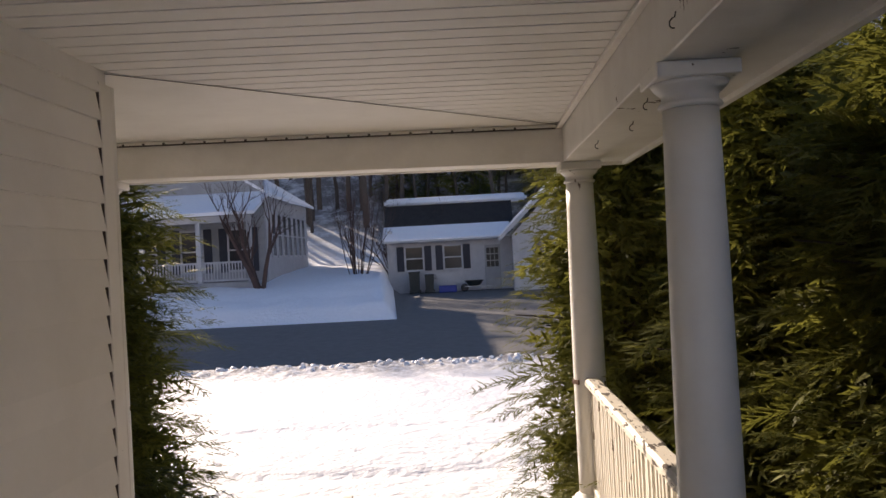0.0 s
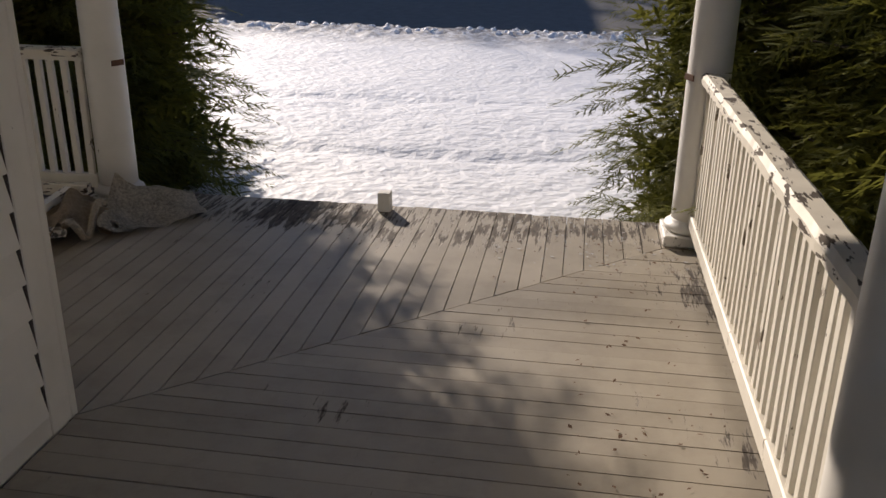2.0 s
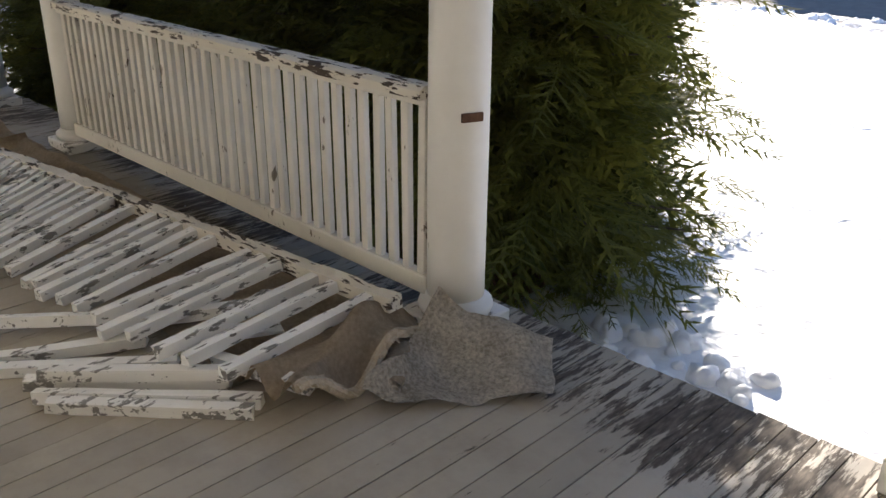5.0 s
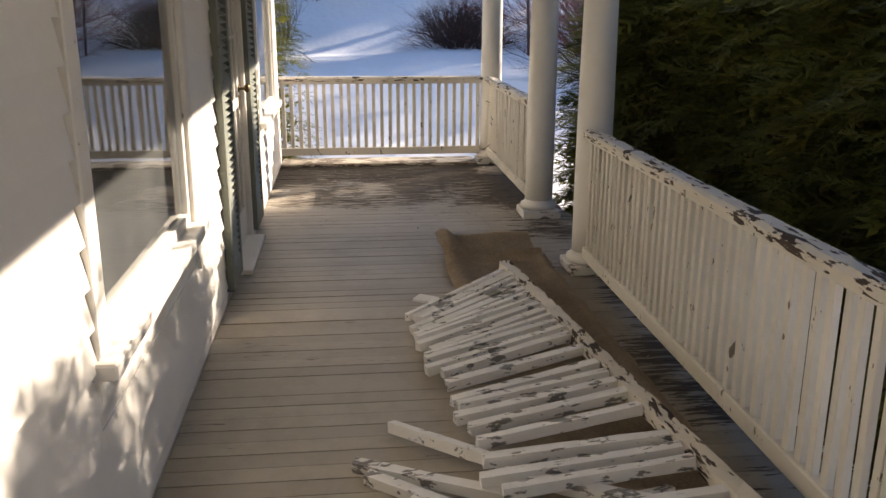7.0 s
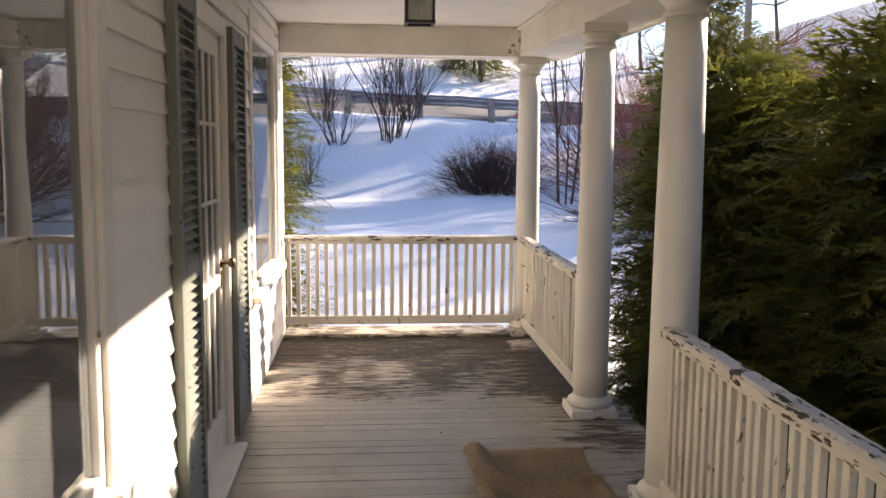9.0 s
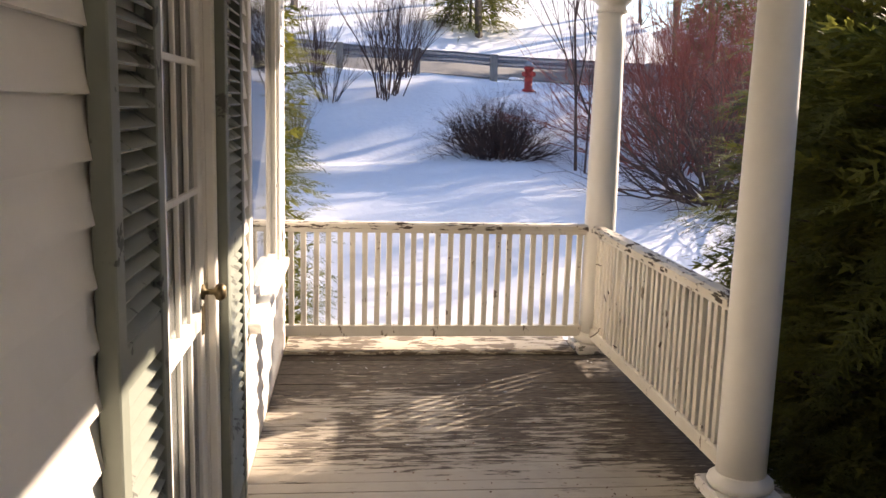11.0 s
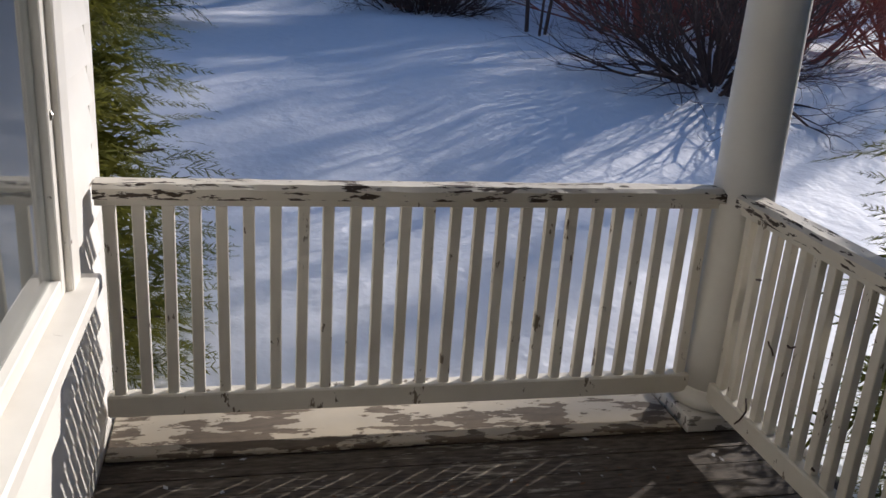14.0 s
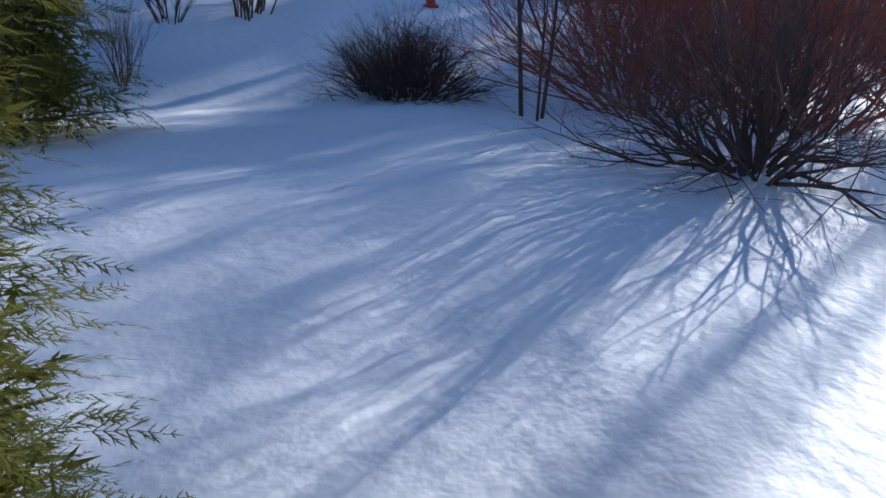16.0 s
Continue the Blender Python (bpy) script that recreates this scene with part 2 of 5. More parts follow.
m_twig = mottled("dark_twig", (0.045, 0.028, 0.024), (0.10, 0.06, 0.05), 25.0, 0.85, 0.3, 0.003)
m_redtwig = mottled("red_twig", (0.20, 0.055, 0.04), (0.33, 0.10, 0.07), 25.0, 0.8, 0.3, 0.003)
m_steel = mottled("galvanised", (0.30, 0.31, 0.33), (0.45, 0.46, 0.48), 12.0, 0.5, 0.2, 0.003, None, 0.7)
m_post = mottled("weathered_post", (0.16, 0.15, 0.14), (0.28, 0.27, 0.25), 14.0, 0.9, 0.4, 0.005, (1, 1, 0.2))
m_earth = mottled("leaf_litter", (0.06, 0.035, 0.02), (0.20, 0.12, 0.07), 22.0, 0.95, 0.7, 0.03)
m_leaf = mottled("dry_leaf", (0.07, 0.035, 0.02), (0.19, 0.10, 0.055), 30.0, 0.9, 0.3, 0.002)
m_curtain = mottled("curtain_cloth", (0.40, 0.42, 0.38), (0.55, 0.56, 0.52), 12.0, 0.95, 0.3, 0.01, (3, 3, 0.2))
# dark plaster: the dimness of the unlit room is put into the colour
m_room = mottled("dim_room_plaster", (0.10, 0.125, 0.11), (0.16, 0.185, 0.165), 2.0, 0.9, 0.1, 0.003)
m_found = mottled("foundation_stone", (0.16, 0.15, 0.14), (0.30, 0.28, 0.26), 7.0, 0.9, 0.5, 0.02)
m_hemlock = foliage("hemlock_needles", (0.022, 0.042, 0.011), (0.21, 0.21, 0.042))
# lighter copies of the needles, with sunlight put into the colour
m_hemlock_sunlit = foliage("hemlock_needles_sunlit", (0.060, 0.085, 0.018), (0.25, 0.24, 0.050))
m_hemlock_half_sunlit = foliage("hemlock_needles_half_sunlit", (0.030, 0.050, 0.012), (0.24, 0.235, 0.048))
m_pane = glass("window_glass")
m_lampglass = glass("lantern_glass", (0.75, 0.75, 0.7))


# ---- mesh helpers ----
def finish(name, bm, mat, smooth=False):
    me = bpy.data.meshes.new(name)
    bm.to_mesh(me)
    bm.free()
    if mat:
        me.materials.append(mat)
    if smooth:
        me.polygons.foreach_set("use_smooth", [True] * len(me.polygons))
    return me


def part(name, bm, mat, parent=None, label="", smooth=False):
    me = bm if isinstance(bm, bpy.types.Mesh) else finish(name, bm, mat, smooth)
    ob = new(name, me)
    if parent:
        ob.parent = parent
    if label:
        ob["label"] = label
    return ob


def thing(name, label, category, group="", at=(0, 0, 0), kind=""):
    e = new(name)
    e.empty_display_size = 0.1
    e.location = at
    return tagged(e, label, category, group, kind)


def add_box(bm, lo, hi, bevel=0.0):
    c = [(a + b) / 2 for a, b in zip(lo, hi)]
    r = bmesh.ops.create_cube(bm, size=1.0, matrix=Matrix.Translation(c) @ Matrix.Diagonal((*[max(1e-4, b - a) for a, b in zip(lo, hi)], 1)))
    if bevel:
        vs = set(r["verts"])
        es = [e for e in bm.edges if e.verts[0] in vs and e.verts[1] in vs]
        bmesh.ops.bevel(bm, geom=es, offset=bevel, segments=1, affect="EDGES")
    return bm


def box(lo, hi, bevel=0.0):
    return add_box(bmesh.new(), lo, hi, bevel)


def boxes(items, bevel=0.0):
    bm = bmesh.new()
    for lo, hi in items:
        add_box(bm, lo, hi, bevel)
    return bm


def lathe(profile, seg=28, bm=None, at=(0, 0, 0)):
    """A turned body from (radius, height) pairs."""
    bm = bm or bmesh.new()
    rings = []
    for r, z in profile:
        rings.append([bm.verts.new((at[0] + r * math.cos(2 * math.pi * i / seg), at[1] + r * math.sin(2 * math.pi * i / seg), at[2] + z)) for i in range(seg)])
    for a, b in zip(rings, rings[1:]):
        for i in range(seg):
            bm.faces.new((a[i], a[(i + 1) % seg], b[(i + 1) % seg], b[i]))
    bm.faces.new(list(reversed(rings[0])))
    bm.faces.new(rings[-1])
    return bm


def mesh_of(name, verts, faces, mat, smooth=False):
    me = bpy.data.meshes.new(name)
    me.from_pydata([tuple(v) for v in verts], [], faces)
    me.materials.append(mat)
    if smooth:
        me.polygons.foreach_set("use_smooth", [True] * len(me.polygons))
    me.update()
    return me


def quads_mesh(name, co, mat, smooth=False):
    """A mesh of loose quads from an array (n, 4, 3)."""
    n = len(co)
    me = bpy.data.meshes.new(name)
    me.vertices.add(n * 4)
    me.vertices.foreach_set("co", np.ascontiguousarray(co, dtype=np.float32).ravel())
    me.loops.add(n * 4)
    me.loops.foreach_set("vertex_index", np.arange(n * 4, dtype=np.int32))
    me.polygons.add(n)
    me.polygons.foreach_set("loop_start", np.arange(0, n * 4, 4, dtype=np.int32))
    me.materials.append(mat)
    me.update(calc_edges=True)
    return me


def tris_mesh(name, co, mat):
    """A mesh of loose triangles from an array (n, 3, 3)."""
    n = len(co)
    me = bpy.data.meshes.new(name)
    me.vertices.add(n * 3)
    me.vertices.foreach_set("co", np.ascontiguousarray(co, dtype=np.float32).ravel())
    me.loops.add(n * 3)
    me.loops.foreach_set("vertex_index", np.arange(n * 3, dtype=np.int32))
    me.polygons.add(n)
    me.polygons.foreach_set("loop_start", np.arange(0, n * 3, 3, dtype=np.int32))
    me.materials.append(mat)
    me.update(calc_edges=True)
    return me


def tubes_mesh(name, segs, mat, sides=4):
    """Branches as tapered tubes: rows of x0 y0 z0 x1 y1 z1 r0 r1."""
    s = np.asarray(segs, dtype=np.float64)
    a, b = s[:, 0:3], s[:, 3:6]
    d = b - a
    d /= np.linalg.norm(d, axis=1, keepdims=True) + 1e-9
    up = np.where(np.abs(d[:, 2:3]) > 0.9, np.array([[1.0, 0, 0]]), np.array([[0, 0, 1.0]]))
    u = np.cross(d, up)
    u /= np.linalg.norm(u, axis=1, keepdims=True)
    v = np.cross(d, u)
    quads = []
    ang = [2 * math.pi * k / sides for k in range(sides + 1)]
    for k in range(sides):
        p = [u * math.cos(t) + v * math.sin(t) for t in ang[k:k + 2]]
        quads.append(np.stack([a + p[0] * s[:, 6:7], a + p[1] * s[:, 6:7], b + p[1] * s[:, 7:8], b + p[0] * s[:, 7:8]], axis=1))
    return quads_mesh(name, np.concatenate(quads), mat)


# ---- plan ----
W = 3.757          # outer face of the front wall
HX = -1.02        # outer face of the side wall
WEST = -8.56      # west end of the house
AY = 5.76         # axis of the front columns
AX = 1.045         # axis of the side columns
FX = -8.37        # axis of the end rail
CEIL, BEAM = 2.41, 2.185
EDGE_N, EDGE_E, EDGE_W = 5.99, 1.30, -8.60
SOUTH = -3.0
BOARD, LAP = 0.0905, 0.105


# ---- ground ----
def ground_z(x, y):
    x, y = np.asarray(x, float), np.asarray(y, float)
    west_lot = np.interp(y, [5.5, 6.3, 7.7, 10, 18.5, 19.6, 20.2, 29.8, 30.6, 33, 36, 48, 60, 90, 160], [-0.62, -0.52, -0.52, -0.58, -0.74, -0.72, -0.95, -0.50, 0.05, 0.45, 0.72, 1.4, 5.5, 22, 48])
    drive = np.interp(y, [5.5, 6.3, 7.7, 10, 18.5, 19.6, 20.2, 29.8, 42, 52, 62, 90, 160], [-0.62, -0.52, -0.52, -0.58, -0.74, -0.72, -0.95, -0.50, -0.16, 0.3, 5.0, 22, 48])
    k = np.clip((x + 2.45 + 0.1 * (y - 30) + 0.3) / 0.5, 0, 1)
    z = west_lot * (1 - k) + drive * k
    side = np.interp(x, [-160, -60, -36, -30.2, -27.0, -25.4, -23.2, -20.8, -18.2, -14.7, -12.2, -10.2, -8.7], [40, 12, 3.3, 2.35, 2.2, 1.95, 1.25, 0.43, 0.40, 0.24, -0.20, -0.44, -0.55]) + 0.55
    side = side + np.clip((8.0 - y) * 0.07, 0, 0.6) * np.clip((-x - 23.0) / 3.0, 0, 1)
    z = z + side * np.clip((21.0 - y) / 4.0, 0, 1)
    east = np.interp(x, [3, 8, 30, 160], [0, 0.5, 6, 40])
    z = z + east * np.clip((19.0 - y) / 4.0, 0, 1) + np.where(y > 50, np.interp(x, [3, 160], [0, 0]), 0)
    back = np.interp(y, [-160, -30, -4], [30, 4, 0])
    return z + back


def spaced(knots):
    out = []
    for (a, b, step) in knots:
        out += list(np.arange(a, b, step))
    return np.array(out + [knots[-1][1]])


def build_ground():
    xs = spaced([(-300, -60, 20), (-60, -30, 2.0), (-30, -16, 0.35), (-16, 4, 0.11), (4, 30, 1.0), (30, 300, 20)])
    ys = spaced([(-300, -30, 20), (-30, 3, 1.5), (3, 12, 0.11), (12, 19, 0.2), (19, 21, 0.1), (21, 29, 0.5), (29, 36, 0.25), (36, 70, 1.5), (70, 300, 20)])
    gx, gy = np.meshgrid(xs, ys)
    z = ground_z(gx, gy)
    amp = np.where((gy > 20) & (gy < 29.9), 0.0, 1.0)
    amp *= np.where((gx > -2.4 - 0.1 * (gy - 30)) & (gy > 29) & (gy < 52), 0.1, 1.0)
    zz = np.zeros_like(z)
    for i in range(gx.shape[0]):
        for j in range(gx.shape[1]):
            if amp[i, j] and -32 < gx[i, j] < 8 and 3 < gy[i, j] < 60:
                p = Vector((gx[i, j], gy[i, j], 0))
                n = noise.noise(p * 0.5) * 0.05 + noise.noise(p * 2.1) * 0.018
                if gy[i, j] < 21 and gx[i, j] > -16:
                    n += noise.noise(p * 6.0) * 0.012
                    if gy[i, j] > 17.5:
                        n += abs(noise.noise(p * 3.3)) * 0.16 * min(1, (gy[i, j] - 17.5) / 1.5)
                    # two long tracks across the lawn
                    for ty, deep in ((9.3, 0.05), (11.9, 0.03)):
                        n -= deep * math.exp(-((gy[i, j] - ty - 0.05 * gx[i, j]) / 0.16) ** 2) * (1 if gx[i, j] > -4 else 0)
                if gy[i, j] > 30 and gx[i, j] < -2.9 - 0.1 * (gy[i, j] - 30):
                    n += noise.noise(p * 1.1) * 0.10
                zz[i, j] = n * amp[i, j]
    z = z + zz
    ny, nx = gx.shape
    verts = np.stack([gx, gy, z], axis=-1).reshape(-1, 3)
    faces = [(i * nx + j, i * nx + j + 1, (i + 1) * nx + j + 1, (i + 1) * nx + j) for i in range(ny - 1) for j in range(nx - 1)]
    g = new("ground", mesh_of("ground", verts, faces, m_snow, True))
    tagged(g, "snow-covered lawn, banks and wooded hillside", "snow", kind="structure")


build_ground()


def strip(name, label, xs, ys, lift, mat, category):
    gx, gy = np.meshgrid(xs, ys)
    z = ground_z(gx, gy) + lift
    ny, nx = gx.shape
    faces = [(i * nx + j, i * nx + j + 1, (i + 1) * nx + j + 1, (i + 1) * nx + j) for i in range(ny - 1) for j in range(nx - 1)]
    return tagged(new(name, mesh_of(name, np.stack([gx, gy, z], -1).reshape(-1, 3), faces, mat, True)), label, category, kind="structure")


strip("road", "grey asphalt road cleared of snow", np.linspace(-90, 90, 61), np.linspace(20.3, 29.7, 20), 0.03, m_road, "road")
dx, dy = np.meshgrid(np.linspace(-2.35, 10, 40), np.linspace(29.6, 41.9, 30))
dx = dx - 0.1 * (dy - 30)
faces = [(i * 40 + j, i * 40 + j + 1, (i + 1) * 40 + j + 1, (i + 1) * 40 + j) for i in range(29) for j in range(39)]
tagged(new("driveway", mesh_of("driveway", np.stack([dx, dy, ground_z(dx, dy) + 0.035], -1).reshape(-1, 3), faces, m_road, True)), "wet asphalt driveway in front of the white house", "driveway", kind="structure")


# ---- porch floor, walls, ceiling ----
def wedge_mesh(name, length, axis):
    """One clapboard: thick at its lower edge, thin at the top, face towards +y or +x."""
    a, t0, t1 = LAP + 0.02, 0.024, 0.003
    prof = [(0, 0), (t0, 0), (t1, a), (0, a)]
    vs = []
    for s in (0, length):
        for d, z in prof:
            vs.append((s, d, z) if axis == "x" else (d, s, z))
    f = [(0, 1, 2, 3), (7, 6, 5, 4), (0, 4, 5, 1), (1, 5, 6, 2), (2, 6, 7, 3), (3, 7, 4, 0)]
    return mesh_of(name, vs, f, m_siding)


clap_cache = {}


def clapboard(parent, axis, lo, hi, z):
    ln = round(hi - lo, 3)
    if ln < 0.03:
        return
    if (axis, ln) not in clap_cache:
        clap_cache[(axis, ln)] = wedge_mesh("clapboard", ln, axis)
    ob = new("clapboard", clap_cache[(axis, ln)])
    ob.location = (lo, W + 0.001, z) if axis == "x" else (HX + 0.001, lo, z)
    ob.parent = parent


# openings in the front wall: x from, x to, z from, z to
WIN1 = (-3.70, -2.37, 0.62, 2.22)
WIN2 = (-8.01, -6.67, 0.64, 2.24)
DOOR = (-5.70, -4.95, 0.02, 2.06)
SIDEWIN = (0.95, 1.95, 0.75, 1.15)


def wall_with_holes(axis, lo, hi, z0, z1, holes, t0, t1):
    bm = bmesh.new()
    cuts = sorted({lo, hi, *[h[0] for h in holes], *[h[1] for h in holes]})
    for a, b in zip(cuts, cuts[1:]):
        mid = (a + b) / 2
        spans = [(z0, z1)]
        for h in holes:
            if h[0] < mid < h[1]:
                spans = [(z0, h[2]), (h[3], z1)]
        for s0, s1 in spans:
            if s1 - s0 > 0.005:
                if axis == "x":
                    add_box(bm, (a, t0, s0), (b, t1, s1))
                else:
                    add_box(bm, (t0, a, s0), (t1, b, s1))
    return bm


wall_north = part("wall_north", wall_with_holes("x", WEST, HX, -0.7, 5.6, [WIN1, WIN2, DOOR], W - 0.18, W), m_siding)
tagged(wall_north, "white clapboard house wall facing the porch", "wall", kind="structure")
wall_east = part("wall_east", wall_with_holes("y", SOUTH, W - 0.18, -0.7, 5.6, [], HX - 0.18, HX), m_siding)
tagged(wall_east, "white clapboard side wall of the house", "wall", kind="structure")
wall_west = part("wall_west", box((WEST, -6, -0.7), (WEST + 0.18, W - 0.18, 5.6)), m_siding)
tagged(wall_west, "white clapboard end wall of the house", "wall", kind="structure")
house_back = part("wall_south", boxes([((WEST + 0.18, -6, -0.7), (HX, -5.8, 5.6)), ((HX - 0.18, -5.8, -0.7), (HX, SOUTH, 5.6))]), m_siding)
tagged(house_back, "white clapboard rear wall of the house", "wall", kind="structure")
attic = part("house_roof", box((WEST - 0.3, -6.3, 5.6), (HX + 0.3, W + 0.3, 5.75)), m_roof)
tagged(attic, "dark shingled roof of the house", "roof", kind="structure")
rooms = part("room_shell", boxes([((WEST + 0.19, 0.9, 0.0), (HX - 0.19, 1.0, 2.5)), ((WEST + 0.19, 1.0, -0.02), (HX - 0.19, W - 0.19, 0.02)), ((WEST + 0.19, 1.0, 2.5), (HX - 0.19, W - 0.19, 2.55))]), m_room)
tagged(rooms, "plastered room behind the windows, its dimness put into a dark colour", "room", kind="structure")

porch_floor = thing("floor", "tan painted porch floorboards, worn and flaking", "floor", kind="structure")
part("underlay", boxes([((EDGE_W + 0.05, W, -0.06), (HX, EDGE_N - 0.05, -0.028)), ((HX, SOUTH, -0.06), (EDGE_E - 0.05, EDGE_N - 0.05, -0.028)), ((EDGE_W + 0.04, EDGE_N - 0.12, -0.25), (EDGE_E - 0.04, EDGE_N - 0.08, -0.06)), ((EDGE_E - 0.12, SOUTH, -0.25), (EDGE_E - 0.08, EDGE_N - 0.12, -0.06)), ((EDGE_W + 0.08, W, -0.25), (EDGE_W + 0.12, EDGE_N - 0.12, -0.06))]), m_trim, porch_floor, "white fascia boards under the floor")
part("foundation", boxes([((EDGE_W + 0.2, W, -1.0), (HX, EDGE_N - 0.2, -0.25)), ((HX, SOUTH, -1.0), (EDGE_E - 0.2, EDGE_N - 0.2, -0.25))]), m_found, porch_floor)


def mitre_y(x):
    """The seam between the two runs of boards, from the house corner to the corner column."""
    return W + (x - HX) * (EDGE_N - W) / (EDGE_E - HX)


def mitre_x(y):
    return HX + (y - W) * (EDGE_E - HX) / (EDGE_N - W)


def plank(name, parent, pts, z0, z1, mat):
    vs = [(x, y, z) for z in (z0, z1) for x, y in pts]
    me = mesh_of(name, vs, [(3, 2, 1, 0), (4, 5, 6, 7), (0, 1, 5, 4), (1, 2, 6, 5), (2, 3, 7, 6), (3, 0, 4, 7)], mat)
    o = new(name, me)
    o.parent = parent
    return o


part("edge_board", box((EDGE_W - 0.01, W + 0.03, 0.004), (FX + 0.125, AY - 0.15, 0.024), 0.004), m_sill, porch_floor, "flaking white board along the porch end")
rng = random.Random(5)
x = EDGE_W
while x < EDGE_E - 0.02:
    a, b = x + 0.002, min(x + BOARD - 0.002, EDGE_E)
    out = EDGE_N + rng.uniform(-0.012, 0.008)
    lo = W + 0.02
    ya, yb = (max(lo, mitre_y(a)) if a > HX else lo), (max(lo, mitre_y(b)) if b > HX else lo)
    dz = rng.uniform(-0.0015, 0.0015)
    if yb < out - 0.02:
        plank("floorboard", porch_floor, [(a, ya + 0.003), (b, yb + 0.003), (b, out), (a, out)], -0.028, dz, m_floor)
    x += BOARD
y = SOUTH + 0.031
while y < EDGE_N - 0.02:
    a, b = y + 0.002, y + 0.0885 - 0.002
    out = EDGE_E + rng.uniform(-0.012, 0.008)
    xa, xb = (mitre_x(a) if a > W else HX + 0.02), (mitre_x(b) if b > W else HX + 0.02)
    dz = rng.uniform(-0.0015, 0.0015)
    if xb < out - 0.02:
        plank("floorboard", porch_floor, [(xa + 0.003, a), (out, a), (out, b), (xb + 0.003, b)], -0.028, dz, m_floor)
    y += 0.0885

# the outer columns' beams, the ceiling and the roof over the porch
bi, bo = 0.10, 0.10


def sag(x):
    """The old porch roof has sunk towards its east corner."""
    return -0.05 - 0.014 * x


def sagged(bm):
    for v in bm.verts:
        v.co.z += sag(v.co.x)
    return bm


def long_box(lo, hi, bevel=0.0):
    return sagged(box(lo, hi, bevel))


beam = thing("porch_beam", "white painted box beam on the porch columns, dirty and chipped", "beam", kind="structure")
part("front_beam", long_box((FX - bo, AY - bi, BEAM), (AX + bo, AY + bo, CEIL + 0.12), 0.004), m_trim, beam)
part("side_beam", long_box((AX - bi, SOUTH, BEAM + 0.001), (AX + bo, AY - bi - 0.002, CEIL + 0.12), 0.004), m_trim, beam)
part("end_beam", long_box((FX - bo, W + 0.02, BEAM + 0.001), (FX + bi, AY - bi - 0.002, CEIL + 0.12), 0.004), m_trim, beam)
part("bed_moulding", sagged(boxes([((FX + bi + 0.002, AY - bi - 0.035, CEIL - 0.022), (AX - bi - 0.037, AY - bi - 0.002, CEIL - 0.003)), ((AX - bi - 0.035, SOUTH, CEIL - 0.022), (AX - bi - 0.002, AY - bi - 0.002, CEIL - 0.003)), ((FX + bi + 0.002, W + 0.03, CEIL - 0.022), (FX + bi + 0.03, AY - bi - 0.04, CEIL - 0.003))], 0.003)), m_trim, beam)
part("beam_joint", sagged(boxes([((-3.0, AY - bi - 0.0365, CEIL - 0.0265), (AX - bi - 0.04, AY - bi - 0.003, CEIL - 0.0222))] + [((-2.97 + 0.125 * i, AY - bi - 0.043, CEIL - 0.029), (-2.956 + 0.125 * i, AY - bi - 0.0367, CEIL - 0.012)) for i in range(30)])), m_bark, beam, "dark open joint with rusty nail heads")
part("soffit", sagged(boxes([((FX - 0.32, AY + bo + 0.002, BEAM + 0.03), (AX + 0.32, AY + 0.30, BEAM + 0.06)), ((AX + bo + 0.002, SOUTH, BEAM + 0.03), (AX + 0.32, AY + bo, BEAM + 0.06)), ((FX - 0.32, W, BEAM + 0.03), (FX - bo - 0.002, AY + bo, BEAM + 0.06)), ((FX - 0.34, AY + 0.30, BEAM + 0.01), (AX + 0.34, AY + 0.33, BEAM + 0.22)), ((AX + 0.32, SOUTH, BEAM + 0.01), (AX + 0.35, AY + 0.30, BEAM + 0.22)), ((FX - 0.35, W, BEAM + 0.01), (FX - 0.32, AY + 0.30, BEAM + 0.22))])), m_trim, beam, "white eave boards")


def build_ceiling():
    bm = bmesh.new()
    step = 0.1235
    y = 3.095 - step * int((3.095 - SOUTH) / step)
    while y < AY - bi:
        a, b = y + 0.007, y + step - 0.007
        for (p, q) in ((a, b),):
            xa = mitre_x(p) if p > W else HX
            xb = mitre_x(q) if q > W else HX
            if xb < AX - bi - 0.03:
                f = bm.faces.new([bm.verts.new(c) for c in ((xa + 0.01, p, CEIL), (xb + 0.01, q, CEIL), (AX - bi, q, CEIL), (AX - bi, p, CEIL))])
        y += step
    x = FX
    while x < AX:
        a, b = x, x + 0.10
        lo = W + 0.02
        ya, yb = (max(lo, mitre_y(a)) if a > HX else lo), (max(lo, mitre_y(b)) if b > HX else lo)
        if ya < AY - bi - 0.005 and a < AX - bi:
            yb = min(yb, AY - bi)
            bm.faces.new([bm.verts.new(c) for c in ((a, ya, CEIL), (a, AY - bi, CEIL), (b, AY - bi, CEIL), (b, yb, CEIL))])
        x += 0.10
    r = bmesh.ops.extrude_face_region(bm, geom=bm.faces[:])
    bmesh.ops.translate(bm, verts=[v for v in r["geom"] if isinstance(v, bmesh.types.BMVert)], vec=(0, 0, 0.012))
    bmesh.ops.recalc_face_normals(bm, faces=bm.faces)
    return sagged(bm)


# backing coloured dark so that the grooves look deep in shade
backing = part("ceiling_backing", sagged(boxes([((FX, W, CEIL + 0.0123), (AX, AY, CEIL + 0.05)), ((HX, SOUTH, CEIL + 0.0123), (AX, W, CEIL + 0.05))])), m_bark)
tagged(backing, "backing boards coloured dark as the shade in the ceiling grooves", "ceiling", kind="structure")
tagged(part("ceiling", build_ceiling(), m_ceiling), "white beaded board porch ceiling with a mitred seam", "ceiling", kind="structure")
